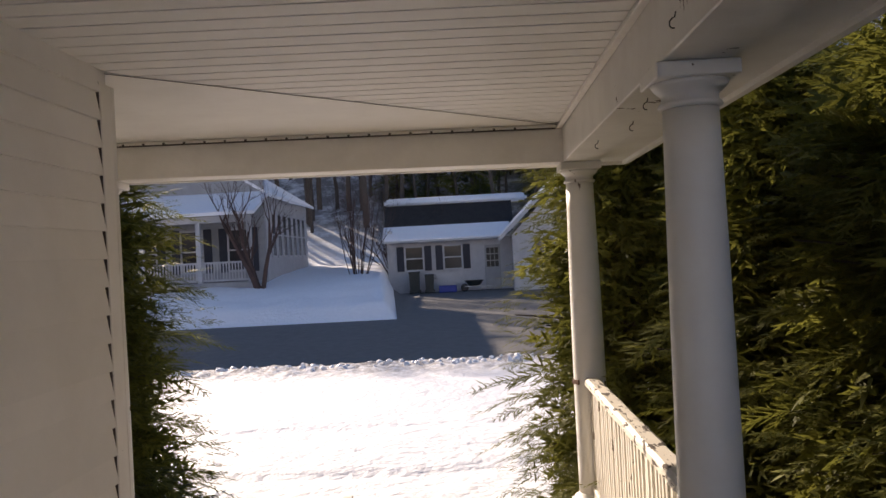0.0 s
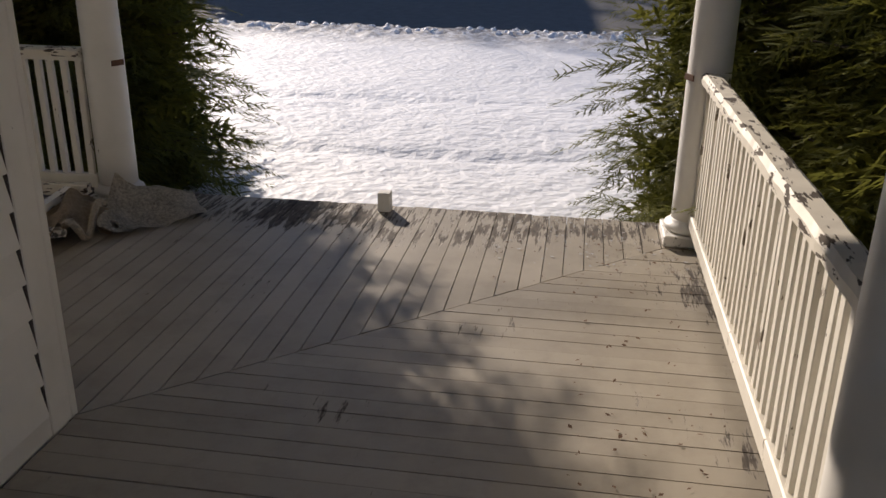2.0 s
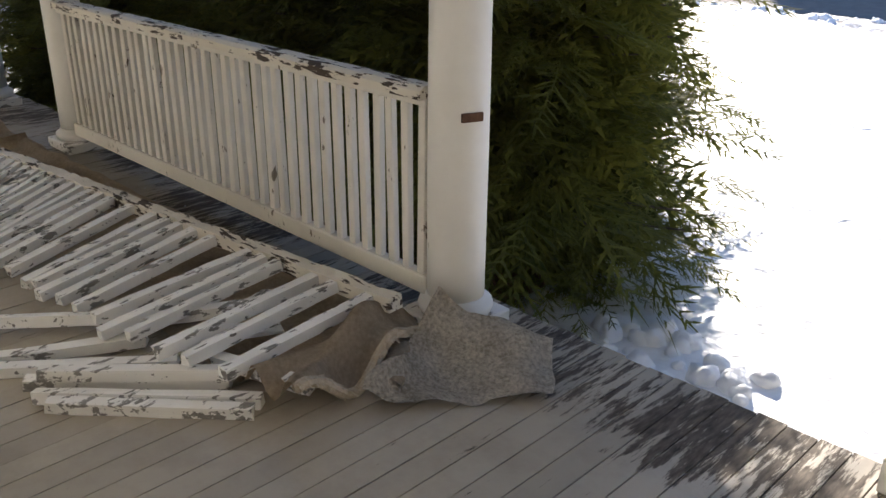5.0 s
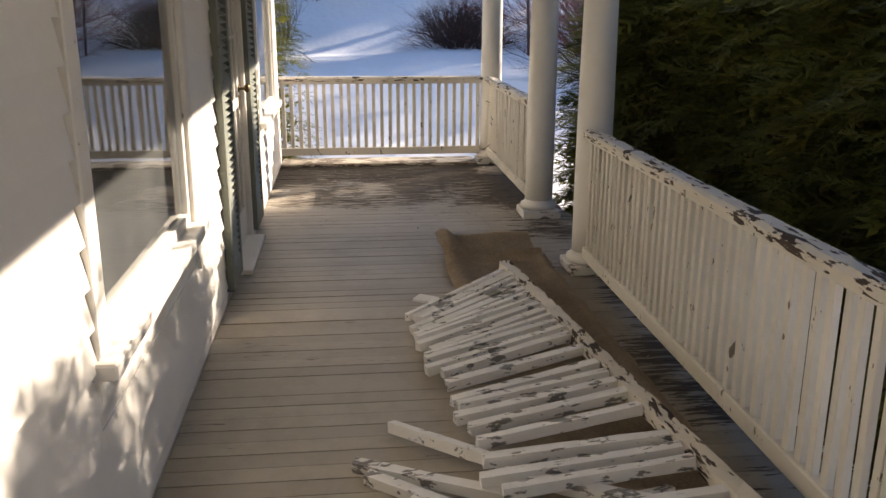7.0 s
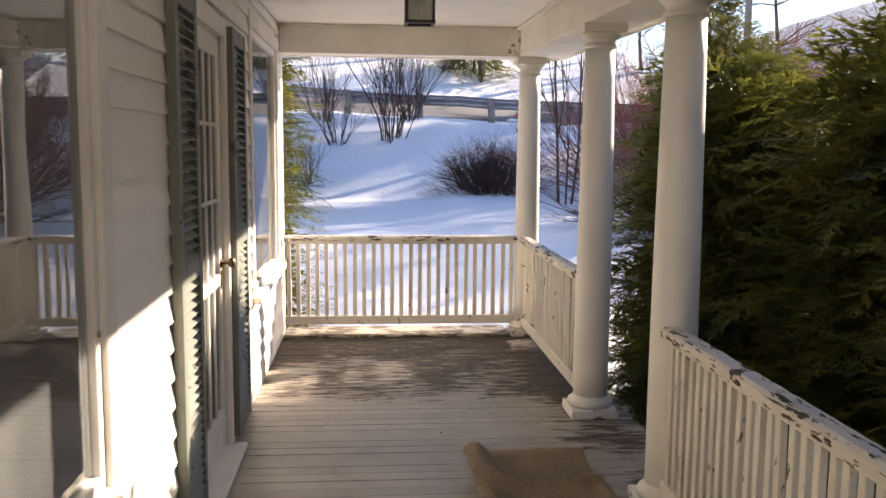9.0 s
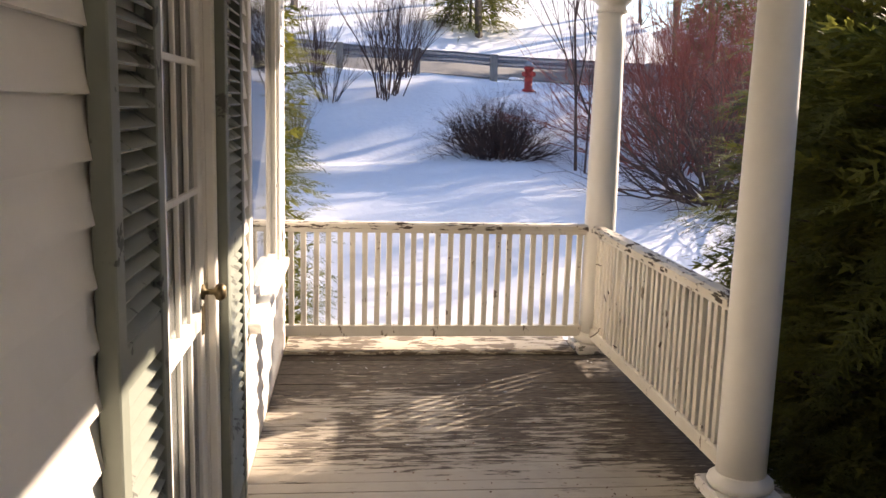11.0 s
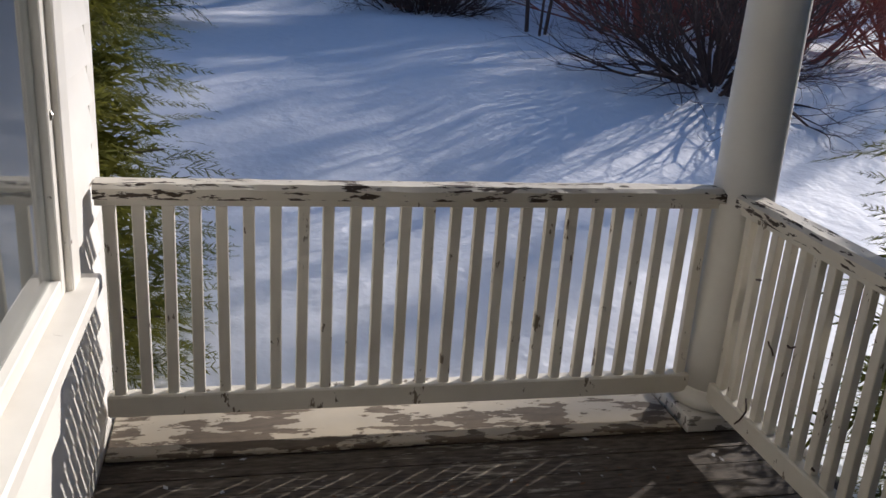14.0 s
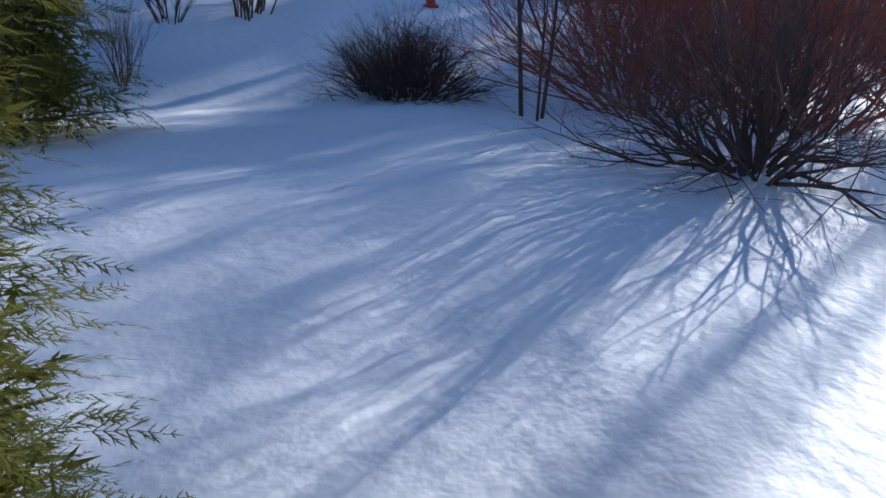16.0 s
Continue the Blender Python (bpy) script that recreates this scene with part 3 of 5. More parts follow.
seam = part("ceiling_seam", mesh_of("ceiling_seam", [(HX, W - 0.010, CEIL - 0.002 + sag(HX)), (HX, W + 0.010, CEIL - 0.002 + sag(HX)), (AX - bi, AY - bi + 0.010, CEIL - 0.002 + sag(AX)), (AX - bi, AY - bi - 0.010, CEIL - 0.002 + sag(AX))], [(0, 1, 2, 3)], m_bark), None)
tagged(seam, "dark open seam across the porch ceiling", "seam", kind="structure")
tagged(part("porch_roof", boxes([((FX - 0.36, W, BEAM + 0.36), (AX + 0.36, AY + 0.36, BEAM + 0.44)), ((HX, SOUTH, BEAM + 0.361), (AX + 0.36, W, BEAM + 0.44))]), m_roof), "low dark roof over the porch", "roof", kind="structure")

# ---- corner boards and skirting ----
trim = thing("trim", "white corner boards and skirting on the house", "trim", kind="structure")
part("corner_board", box((HX - 0.10, W, 0.0), (HX + 0.021, W + 0.032, CEIL - 0.09), 0.003), m_trim, trim)
part("corner_board", box((HX, W - 0.10, 0.0), (HX + 0.021, W - 0.001, CEIL - 0.09), 0.003), m_trim, trim)
# solid dark strip: the joint's shadow is put into its colour
part("corner_joint_shade", box((HX, W - 0.107, 0.0), (HX + 0.0165, W - 0.1005, CEIL - 0.09)), m_bark, trim, "dark strip for the shaded joint beside the corner board")
part("corner_board", box((WEST - 0.013, W - 0.10, -0.6), (WEST + 0.09, W + 0.013, CEIL - 0.001), 0.003), m_trim, trim)
part("skirting", boxes([((WEST + 0.1, W, 0.004), (-6.21, W + 0.022, 0.075)), ((-4.48, W, 0.004), (HX - 0.105, W + 0.022, 0.075))], 0.003), m_trim, trim)
part("skirting", box((HX, SOUTH, 0.004), (HX + 0.022, W - 0.105, 0.075), 0.003), m_trim, trim)

# ---- windows ----


def window(name, o, label):
    """A large fixed sash with storm frame, casing and sill in the front wall."""
    x0, x1, z0, z1 = o
    w = thing(name, label, "window", kind="structure")
    c = 0.095
    part("window_frame", boxes([((x0 - c, W, z0 - 0.02), (x0, W + 0.03, z1 + 0.09)), ((x1, W, z0 - 0.02), (x1 + c, W + 0.03, z1 + 0.09)), ((x0, W, z1), (x1, W + 0.03, z1 + 0.09))], 0.004), m_trim, w)
    part("window_sill", box((x0 - c - 0.03, W - 0.1, z0 - 0.045), (x1 + c + 0.03, W + 0.075, z0 - 0.0), 0.006), m_trim, w)
    part("apron", box((x0 - c, W + 0.001, z0 - 0.13), (x1 + c, W + 0.022, z0 - 0.046), 0.003), m_trim, w)
    s = 0.045
    part("sash", boxes([((x0, W - 0.035, z0), (x0 + s, W + 0.012, z1)), ((x1 - s, W - 0.035, z0), (x1, W + 0.012, z1)), ((x0 + s, W - 0.035, z0), (x1 - s, W + 0.012, z0 + s)), ((x0 + s, W - 0.035, z1 - s), (x1 - s, W + 0.012, z1))], 0.003), m_trim, w)
    p = part("pane", box((x0 + s, W - 0.014, z0 + s), (x1 - s, W - 0.009, z1 - s)), m_pane, w)
    p.visible_shadow = False
    for i in range(2):
        bm = bmesh.new()
        lathe([(0.006, 0), (0.008, 0.012), (0.004, 0.02)], 8, bm, (x0 + s / 2 if i else x1 - s / 2, W + 0.012, z0 + 0.42))
        part("turn_button", bm, m_metal, w, "small dull metal turn button")
    return w


window("window_1", WIN1, "tall single-pane porch window in a worn white frame")
window("window_2", WIN2, "tall single-pane porch window in a sunlit white frame")


def curtain(o, x0, x1, label):
    bm = bmesh.new()
    n = 44
    rows = []
    for z in (o[2] - 0.1, o[3] + 0.05):
        rows.append([bm.verts.new((x0 + (x1 - x0) * i / n, W - 0.32 + 0.035 * math.sin(i * 0.95) + 0.012 * math.sin(i * 2.3), z)) for i in range(n + 1)])
    for i in range(n):
        bm.faces.new((rows[0][i], rows[0][i + 1], rows[1][i + 1], rows[1][i]))
    bmesh.ops.solidify(bm, geom=bm.faces[:], thickness=0.004)
    tagged(part("curtain", bm, m_curtain, None, "", True), label, "curtain", "curtains behind the porch windows")


curtain(WIN1, -2.95, -2.40, "pale grey-green curtain drawn to one side behind the glass")
curtain(WIN1, -3.70, -3.35, "pale grey-green curtain drawn to one side behind the glass")
curtain(WIN2, -8.01, -7.62, "pale grey-green curtain drawn to one side behind the glass")

# ---- door and shutters ----


def build_door():
    x0, x1, z0, z1 = DOOR
    d = thing("door_1", "white glazed storm door with thin glazing bars", "door", kind="structure")
    part("door_frame", boxes([((x0 - 0.053, W, 0.0), (x0, W + 0.028, z1 + 0.09)), ((x1, W, 0.0), (x1 + 0.053, W + 0.028, z1 + 0.09)), ((x0, W, z1), (x1, W + 0.028, z1 + 0.09))], 0.004), m_trim, d)
    part("threshold", box((x0 - 0.02, W - 0.12, 0.003), (x1 + 0.02, W + 0.10, 0.035), 0.006), m_trim, d)
    st = 0.075
    ya, yb = W - 0.030, W - 0.006
    lx0, lx1 = x0 + 0.004, x1 - 0.004
    part("door_leaf", boxes([((lx0, ya, 0.04), (lx0 + st, yb, z1 - 0.004)), ((lx1 - st, ya, 0.04), (lx1, yb, z1 - 0.004)), ((lx0 + st, ya, 0.04), (lx1 - st, yb, 0.24)), ((lx0 + st, ya, 0.86), (lx1 - st, yb, 0.92)), ((lx0 + st, ya, z1 - 0.10), (lx1 - st, yb, z1 - 0.004))], 0.003), m_trim, d)
    p = part("pane", box((lx0 + st, W - 0.022, 0.24), (lx1 - st, W - 0.018, z1 - 0.10)), m_pane, d)
    p.visible_shadow = False
    for i in range(1, 4):
        cx = lx0 + st + (lx1 - lx0 - 2 * st) * i / 4
        part("glazing_bar", box((cx - 0.009, W - 0.017, 0.241), (cx + 0.009, W - 0.005, z1 - 0.101), 0.002), m_trim, d)
    for z in (1.28, 1.64):
        part("glazing_bar", box((lx0 + st + 0.001, W - 0.0172, z - 0.009), (lx1 - st - 0.001, W - 0.0045, z + 0.009), 0.002), m_trim, d)
    bm = bmesh.new()
    prof = [(0.024, 0), (0.024, 0.006), (0.009, 0.010), (0.009, 0.035), (0.024, 0.043), (0.027, 0.058), (0.018, 0.07)]
    lathe(prof, 16, bm)
    bmesh.ops.transform(bm, matrix=pose(lx0 + 0.04, yb, 0.97, -90), verts=bm.verts)
    part("door_knob", bm, m_brass, d, "tarnished round knob", True)
    part("latch_plate", box((lx0 + 0.018, yb + 0.0005, 0.84), (lx0 + 0.058, yb + 0.004, 0.93), 0.001), m_brass, d)
    # shares the dark room colour, which stands in for indoor shade
    inner = part("inner_door", boxes([((x0, W - 0.12, 0.03), (x1, W - 0.08, z1))], 0.003), m_room, d, "inner door slab, coloured dark for the dim room")
    return d


build_door()


def shutter(x0, x1, label):
    z0, z1 = 0.05, 2.12
    s = thing("shutter", label, "shutter", "louvred shutters beside the door", at=((x0 + x1) / 2, W + 0.03, z0))
    px, py, pz = (x0 + x1) / 2, W + 0.03, z0
    h, hw, st = z1 - z0, (x1 - x0) / 2, 0.055
    for sx in (-1, 1):
        a, b = sorted((sx * hw, sx * (hw - st)))
        part("stile", box((a, -0.012, 0), (b, 0.026, h), 0.003), m_green, s)
    for a, b in ((0, 0.11), (0.98, 1.06), (h - 0.08, h)):
        part("rail", box((-hw + st + 0.001, -0.010, a), (hw - st - 0.001, 0.024, b), 0.003), m_green, s)
    me = finish("slat", box((-hw + st + 0.002, -0.022, -0.003), (hw - st - 0.002, 0.022, 0.003), 0.001), m_green)
    for a, b in ((0.11, 0.98), (1.06, h - 0.08)):
        n = int((b - a) / 0.036)
        for i in range(n):
            o = new("slat", me)
            o.parent = s
            o.matrix_local = pose(0, 0.006, a + (i + 0.5) * (b - a) / n, -38)
    return s


shutter(-4.885, -4.50, "faded green louvred wooden shutter with lower slats in sunlight")
shutter(-6.19, -5.765, "faded green louvred wooden shutter, paint chalky and worn")

# side wall window, of which only the casing shows
swin = thing("window_3", "white cased window in the side wall", "window", kind="structure")
part("window_frame", boxes([((HX, 0.5, 0.55), (HX + 0.03, 0.6, 2.1)), ((HX, 1.42, 0.55), (HX + 0.03, 1.52, 2.1)), ((HX, 0.6, 2.0), (HX + 0.03, 1.42, 2.1)), ((HX, 0.45, 0.5), (HX + 0.06, 1.57, 0.549))], 0.004), m_trim, swin)
part("pane", box((HX + 0.002, 0.6, 0.55), (HX + 0.008, 1.42, 2.0)), m_pane, swin)


# ---- columns ----
def column(x, y, label):
    e = thing("porch_column", label, "column", "round porch columns", at=(x, y, 0))
    return e


def build_column():
    e = column(1.05, AY, "round white painted wooden porch column")
    e.location = (AX, AY, 0)
    part("plinth", box((-0.135, -0.135, 0.002), (0.135, 0.135, 0.055), 0.006), m_debris, e, "flaking square plinth")
    part("base_ring", lathe([(0.100, 0.056), (0.124, 0.060), (0.131, 0.075), (0.126, 0.092), (0.108, 0.098), (0.104, 0.112), (0.100, 0.116)], 32), m_column, e, "", True)
    top = BEAM + sag(AX)
    shaft = [(0.0985 - 0.016 * (max(0.0, t - 0.25) / 0.75) ** 1.6, 0.117 + t * (top - 0.1255 - 0.117)) for t in [i / 12 for i in range(13)]]
    part("shaft", lathe(shaft, 32), m_column, e, "", True)
    part("capital", lathe([(r, top - d) for r, d in ((0.0825, 0.125), (0.092, 0.123), (0.096, 0.115), (0.092, 0.107), (0.084, 0.104), (0.084, 0.082), (0.094, 0.076), (0.110, 0.060), (0.116, 0.048))], 32), m_column, e, "", True)
    part("abacus", box((-0.122, -0.122, top - 0.047), (0.122, 0.122, top - 0.001), 0.004), m_trim, e)
    return e


colA = build_column()
for cx, cy in ((AX, 3.05), (AX, 0.20), (-1.91, AY), (-4.86, AY), (-6.20, AY), (FX, AY)):
    copy_thing(colA, pose(cx, cy, 0) @ Matrix.Diagonal((1, 1, (BEAM + sag(cx)) / (BEAM + sag(AX)), 1)))
for (x, y, ang, z, lab) in ((-1.91, AY, -22, 0.75, 0), (AX, AY, 205, 0.79, 1)):
    a = radians(ang)
    b = part("hinge_plate", box((-0.036, -0.004, -0.014), (0.036, 0.004, 0.014), 0.001), m_rust)
    b.matrix_world = pose(x + 0.1005 * math.cos(a), y + 0.1005 * math.sin(a), z, 0, 0, ang + 90)
    tagged(b, "rusty iron rail bracket screwed to a column", "bracket", "rail brackets")


# ---- railings ----
baluster_me = finish("baluster", box((-0.0170, -0.0130, 0), (0.0170, 0.0130, 0.600), 0.0025), m_baluster)
RAIL_TOP = 0.82


def railing(a, b, label, pitch=0.0725):
    """A railing from a to b (ground plan): flat cap, bottom rail, square balusters."""
    a, b = Vector(a), Vector(b)
    ln = (b - a).length
    yaw = math.degrees(math.atan2(b.y - a.y, b.x - a.x))
    r = thing("railing", label, "railing", "porch railings", at=(a.x, a.y, 0))
    r.rotation_euler = (0, 0, radians(yaw))
    bm = bmesh.new()
    n = max(2, int(ln / 0.05))
    jag = random.Random(int(ln * 1000))
    rows = []
    for i in range(n + 1):
        s = ln * i / n
        e = [jag.uniform(-0.003, 0.002) for _ in range(4)]
        rows.append([bm.verts.new(c) for c in ((s, -0.046 + e[0], 0.778), (s, 0.046 + e[1], 0.778), (s, 0.046 + e[1], 0.806 + e[2]), (s, 0.030, RAIL_TOP + e[3] * 0.6), (s, -0.030, RAIL_TOP + e[2] * 0.6), (s, -0.046 + e[0], 0.808 + e[3]))])
    for p, q in zip(rows, rows[1:]):
        for k in range(6):
            bm.faces.new((p[k], q[k], q[(k + 1) % 6], p[(k + 1) % 6]))
    bm.faces.new(rows[0])
    bm.faces.new(list(reversed(rows[-1])))
    bmesh.ops.recalc_face_normals(bm, faces=bm.faces)
    part("top_rail", bm, m_cap, r, "flaking white cap showing dark wood")
    part("under_rail", box((0, -0.024, 0.754), (ln, 0.024, 0.779), 0.002), m_baluster, r)
    part("bottom_rail", box((0, -0.026, 0.095), (ln, 0.026, 0.165), 0.005), m_baluster, r)
    n = round(ln / pitch)
    for i in range(n):
        o = new("baluster", baluster_me)
        o.parent = r
        o.matrix_local = pose(ln * (i + 0.5) / n, jag.uniform(-0.002, 0.002), 0.160, jag.uniform(-0.4, 0.4), jag.uniform(-0.4, 0.4), 0)
    return r


c_r = 0.085
railing((-4.86 + c_r, AY - 0.04), (-1.91 - c_r, AY - 0.04), "white porch railing with square balusters, paint peeling heavily")
railing((FX + c_r, AY - 0.03), (-6.20 - c_r, AY - 0.03), "white porch railing weathered grey along the top")
railing((FX, W + 0.03), (FX, AY - c_r), "white porch railing across the end, flaking to dark wood", 0.0755)
railing((AX, 3.05 + c_r), (AX, AY - c_r), "white porch railing with moss-stained cap, in sun")
railing((AX, 0.20 + c_r), (AX, 3.05 - c_r), "white porch railing with dark flaked cap in shade")


# ---- trees and shrubs ----
def frond_template(rs, pairs=9, wide=1.0, spread=0.31):
    """A flat hemlock spray along +x, about 1 long: side shoots of narrow needle tufts, drooping at the tip."""
    q = []
    sway = rs.uniform(-0.2, 0.2)

    def leaf(p, d, ln, wd):
        d = d / np.linalg.norm(d)
        s = np.cross(d, [0, 0, 1.0])
        s /= np.linalg.norm(s) + 1e-9
        wd = wd * wide
        q.append([p + s * wd, p + d * ln * 1.1, p - s * wd])

    for i in range(pairs):
        t = (i + 0.6) / pairs
        p = np.array([t, sway * t * t + rs.uniform(-0.012, 0.012), -0.22 * t * t])
        leaf(p - np.array([0.10, 0, -0.01]), np.array([1.0, 0, -0.3 * t]), 0.16, 0.012)
        for sgn in (-1, 1):
            if rs.random() < 0.1:
                continue
            reach = (spread * (1 - t) ** 0.8 + 0.08) * rs.uniform(0.55, 1.25)
            a = radians(rs.uniform(24, 66)) * sgn
            d = np.array([math.cos(a), math.sin(a), rs.uniform(-0.35, 0.02)])
            n = 3 if reach > 0.22 else 2
            for k in range(n):
                s = k / n
                leaf(p + d * reach * s, d + np.array([0.12 * k, 0, -0.08 * k]), reach / n * 1.5, 0.0185)
            if reach > 0.17:
                e = p + d * reach * 0.5
                leaf(p + d * reach * 0.25, d + np.array([1.3, 0, 0]), reach * 0.4, 0.0135)
                leaf(p + d * reach * 0.75, d + np.array([0.8, 0.3 * sgn, 0]), reach * 0.4, 0.0135)
                leaf(e, d + np.array([0.9, 0, 0]), reach * 0.55, 0.0155)
                leaf(e, d + np.array([-0.1, 0.9 * sgn, -0.1]), reach * 0.45, 0.0155)
    leaf(np.array([0.97, sway * 0.94, -0.21]), np.array([1.0, 0, -0.45]), 0.14, 0.016)
    return np.array(q)


def rot_z(a):
    c, s = np.cos(a), np.sin(a)
    return np.array([[c, -s, 0], [s, c, 0], [0, 0, 1.0]])


def rot_y(a):
    c, s = np.cos(a), np.sin(a)
    return np.array([[c, 0, s], [0, 1, 0], [-s, 0, c]])


def hemlock(seed, height, radius, count, mat, label, size=0.38, pairs=9, full=0.58, wide=0.9, spread=0.31, sprays=0):
    rs = random.Random(seed)
    fronds = [frond_template(rs, pairs, wide, spread) for _ in range(5)]
    inner = [frond_template(rs, 6, 1.7) for _ in range(3)]
    long_sprays = [frond_template(rs, 17, 0.55, 0.20) for _ in range(4)]
    out, limbs = [], []
    limbs.append((0, 0, -0.4, 0, 0, height * 0.9, 0.075, 0.012))
    for _ in range(count):
        h = rs.random() ** 1.05
        z = 0.04 + h * height
        rad = radius * (full + (1 - full) * (1 - h) ** 0.62) * (1 - 0.72 * max(0.0, h - 0.84) / 0.16)
        ang = rs.uniform(0, 2 * math.pi)
        rad *= 0.80 + 0.34 * noise.noise(Vector((math.cos(ang) * 1.6, math.sin(ang) * 1.6, z * 1.7 + seed * 7.3)))
        r = rad * (rs.uniform(0.32, 1.0) ** 0.6)
        sc = size * rs.uniform(0.65, 1.2) * (1 - 0.35 * h)
        pitch = rs.uniform(-0.22, 0.42) - 0.45 * h
        m = rot_z(ang + rs.uniform(-0.55, 0.55)) @ rot_y(pitch)
        roll = rs.uniform(-0.5, 0.5)
        c, s = math.cos(roll), math.sin(roll)
        m = m @ np.array([[1, 0, 0], [0, c, -s], [0, s, c]])
        base = np.array([math.cos(ang) * (r - sc * 0.75), math.sin(ang) * (r - sc * 0.75), z])
        out.append(rs.choice(fronds) @ (m * sc).T + base)
        if rs.random() < 0.03:
            limbs.append((0, 0, max(0.0, z - 0.1), *base, 0.016, 0.005))
    for _ in range(count // 3):
        h = rs.random() ** 1.1
        z = 0.06 + h * height * 0.9
        ang = rs.uniform(0, 2 * math.pi)
        r = radius * (full + (1 - full) * (1 - h) ** 0.62) * rs.uniform(0.05, 0.62) * (1 - 0.6 * max(0.0, h - 0.8) / 0.2)
        m = rot_z(ang + rs.uniform(-1.4, 1.4)) @ rot_y(rs.uniform(-0.9, 0.9))
        roll = rs.uniform(-1.2, 1.2)
        c, s = math.cos(roll), math.sin(roll)
        m = m @ np.array([[1, 0, 0], [0, c, -s], [0, s, c]])
        out.append(rs.choice(inner) @ (m * 0.42 * radius).T + np.array([math.cos(ang) * r * 0.6, math.sin(ang) * r * 0.6, z]))
    for _ in range(sprays):
        h = rs.uniform(0.12, 0.86)
        ang = rs.uniform(0, 2 * math.pi)
        rad = radius * (full + (1 - full) * (1 - h) ** 0.62) * rs.uniform(0.72, 0.98)
        sc = rs.uniform(0.55, 0.95) * (1 - 0.4 * h)
        roll = rs.uniform(-0.7, 0.7)
        c, s = math.cos(roll), math.sin(roll)
        m = rot_z(ang + rs.uniform(-0.5, 0.5)) @ rot_y(rs.uniform(-0.1, 0.4)) @ np.array([[1, 0, 0], [0, c, -s], [0, s, c]])
        base = np.array([math.cos(ang) * (rad - sc * 0.62), math.sin(ang) * (rad - sc * 0.62), 0.04 + h * height])
        out.append(rs.choice(long_sprays) @ (m * sc).T + base)
    e = thing("hemlock", label, "tree", "hemlocks round the porch")
    part("trunk", tubes_mesh("trunk", limbs, m_bark, 6), None, e)
    part("crown", tris_mesh("crown", np.concatenate(out), mat), None, e)
    return e


def place(ob, x, y, turn, scale=1.0, zs=1.0, dz=0.0, copy=True):
    m = pose(x, y, float(ground_z(x, y)) + dz, 0, 0, turn) @ Matrix.Diagonal((scale, scale, scale * zs, 1))
    if copy:
        return copy_thing(ob, m)
    ob.matrix_basis = m
    return ob


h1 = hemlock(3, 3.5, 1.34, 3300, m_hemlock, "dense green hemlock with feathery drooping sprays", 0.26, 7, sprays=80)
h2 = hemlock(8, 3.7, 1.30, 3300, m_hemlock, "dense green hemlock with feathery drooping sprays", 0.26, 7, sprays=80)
# h5 wears the brightened needles to look sunlit
h5 = hemlock(15, 3.5, 1.24, 3300, m_hemlock_half_sunlit, "hemlock along the hedge, low sun put into its yellow-green needle colour", 0.25, 7, sprays=25)
place(h5, 1.62, 7.20, 0, 1.06, 1.0, copy=False)
place(h1, -4.35, 7.40, 110, 1.0, 0.86, copy=False)
place(h2, -2.92, 7.30, 40, 1.07, 0.92, -0.08, copy=False)
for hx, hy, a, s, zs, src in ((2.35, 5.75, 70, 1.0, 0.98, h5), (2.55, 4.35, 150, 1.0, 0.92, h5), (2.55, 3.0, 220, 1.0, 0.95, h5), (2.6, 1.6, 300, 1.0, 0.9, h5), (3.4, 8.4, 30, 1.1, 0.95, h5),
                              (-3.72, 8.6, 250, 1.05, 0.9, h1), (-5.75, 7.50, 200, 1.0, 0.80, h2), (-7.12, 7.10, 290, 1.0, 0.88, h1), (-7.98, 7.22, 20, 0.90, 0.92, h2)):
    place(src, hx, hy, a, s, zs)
# h3 wears the brightest needles, as if in full sun
h3 = hemlock(12, 4.4, 1.30, 5600, m_hemlock_sunlit, "hemlock with long sprays beside the snow, sunlight put into its yellow-green colour", 0.27, 8, 0.58, 0.75, 0.26)
place(h3, -9.98, 2.95, 15, 1.0, 1.0, copy=False)
h4 = hemlock(21, 4.6, 1.7, 900, m_hemlock, "dark spruce in the shade of the snowy yard", 0.6, 9, 0.3)
place(h4, -18.0, 2.2, 0, 1.0, 1.0, copy=False)
place(h4, -21, 1.2, 80, 1.1, 1.1)


def grow(segs, rs, p, d, ln, rad, level, bend=0.25, kids=3, spread=0.7, up=0.1, steps=3):
    """Adds a branch and its shoots to segs."""
    p = np.array(p, float)
    d = np.array(d, float)
    d /= np.linalg.norm(d)
    for i in range(steps):
        r0, r1 = rad * (1 - i / steps * 0.55), rad * (1 - (i + 1) / steps * 0.55)
        e = p + d * ln / steps
        segs.append((*p, *e, r0, r1))
        if level > 0:
            for _ in range(kids if i else max(1, kids - 1)):
                side = np.array([rs.gauss(0, 1), rs.gauss(0, 1), rs.gauss(0, 0.7)])
                nd = d + side * spread * 0.6
                nd[2] += up
                grow(segs, rs, e, nd, ln * rs.uniform(0.38, 0.62), r1 * 0.6, level - 1, bend, kids, spread, up, steps)
        p = e
        d = d + np.array([rs.gauss(0, bend), rs.gauss(0, bend), rs.gauss(0, bend) + up * 0.5]) * 0.5
        d /= np.linalg.norm(d)


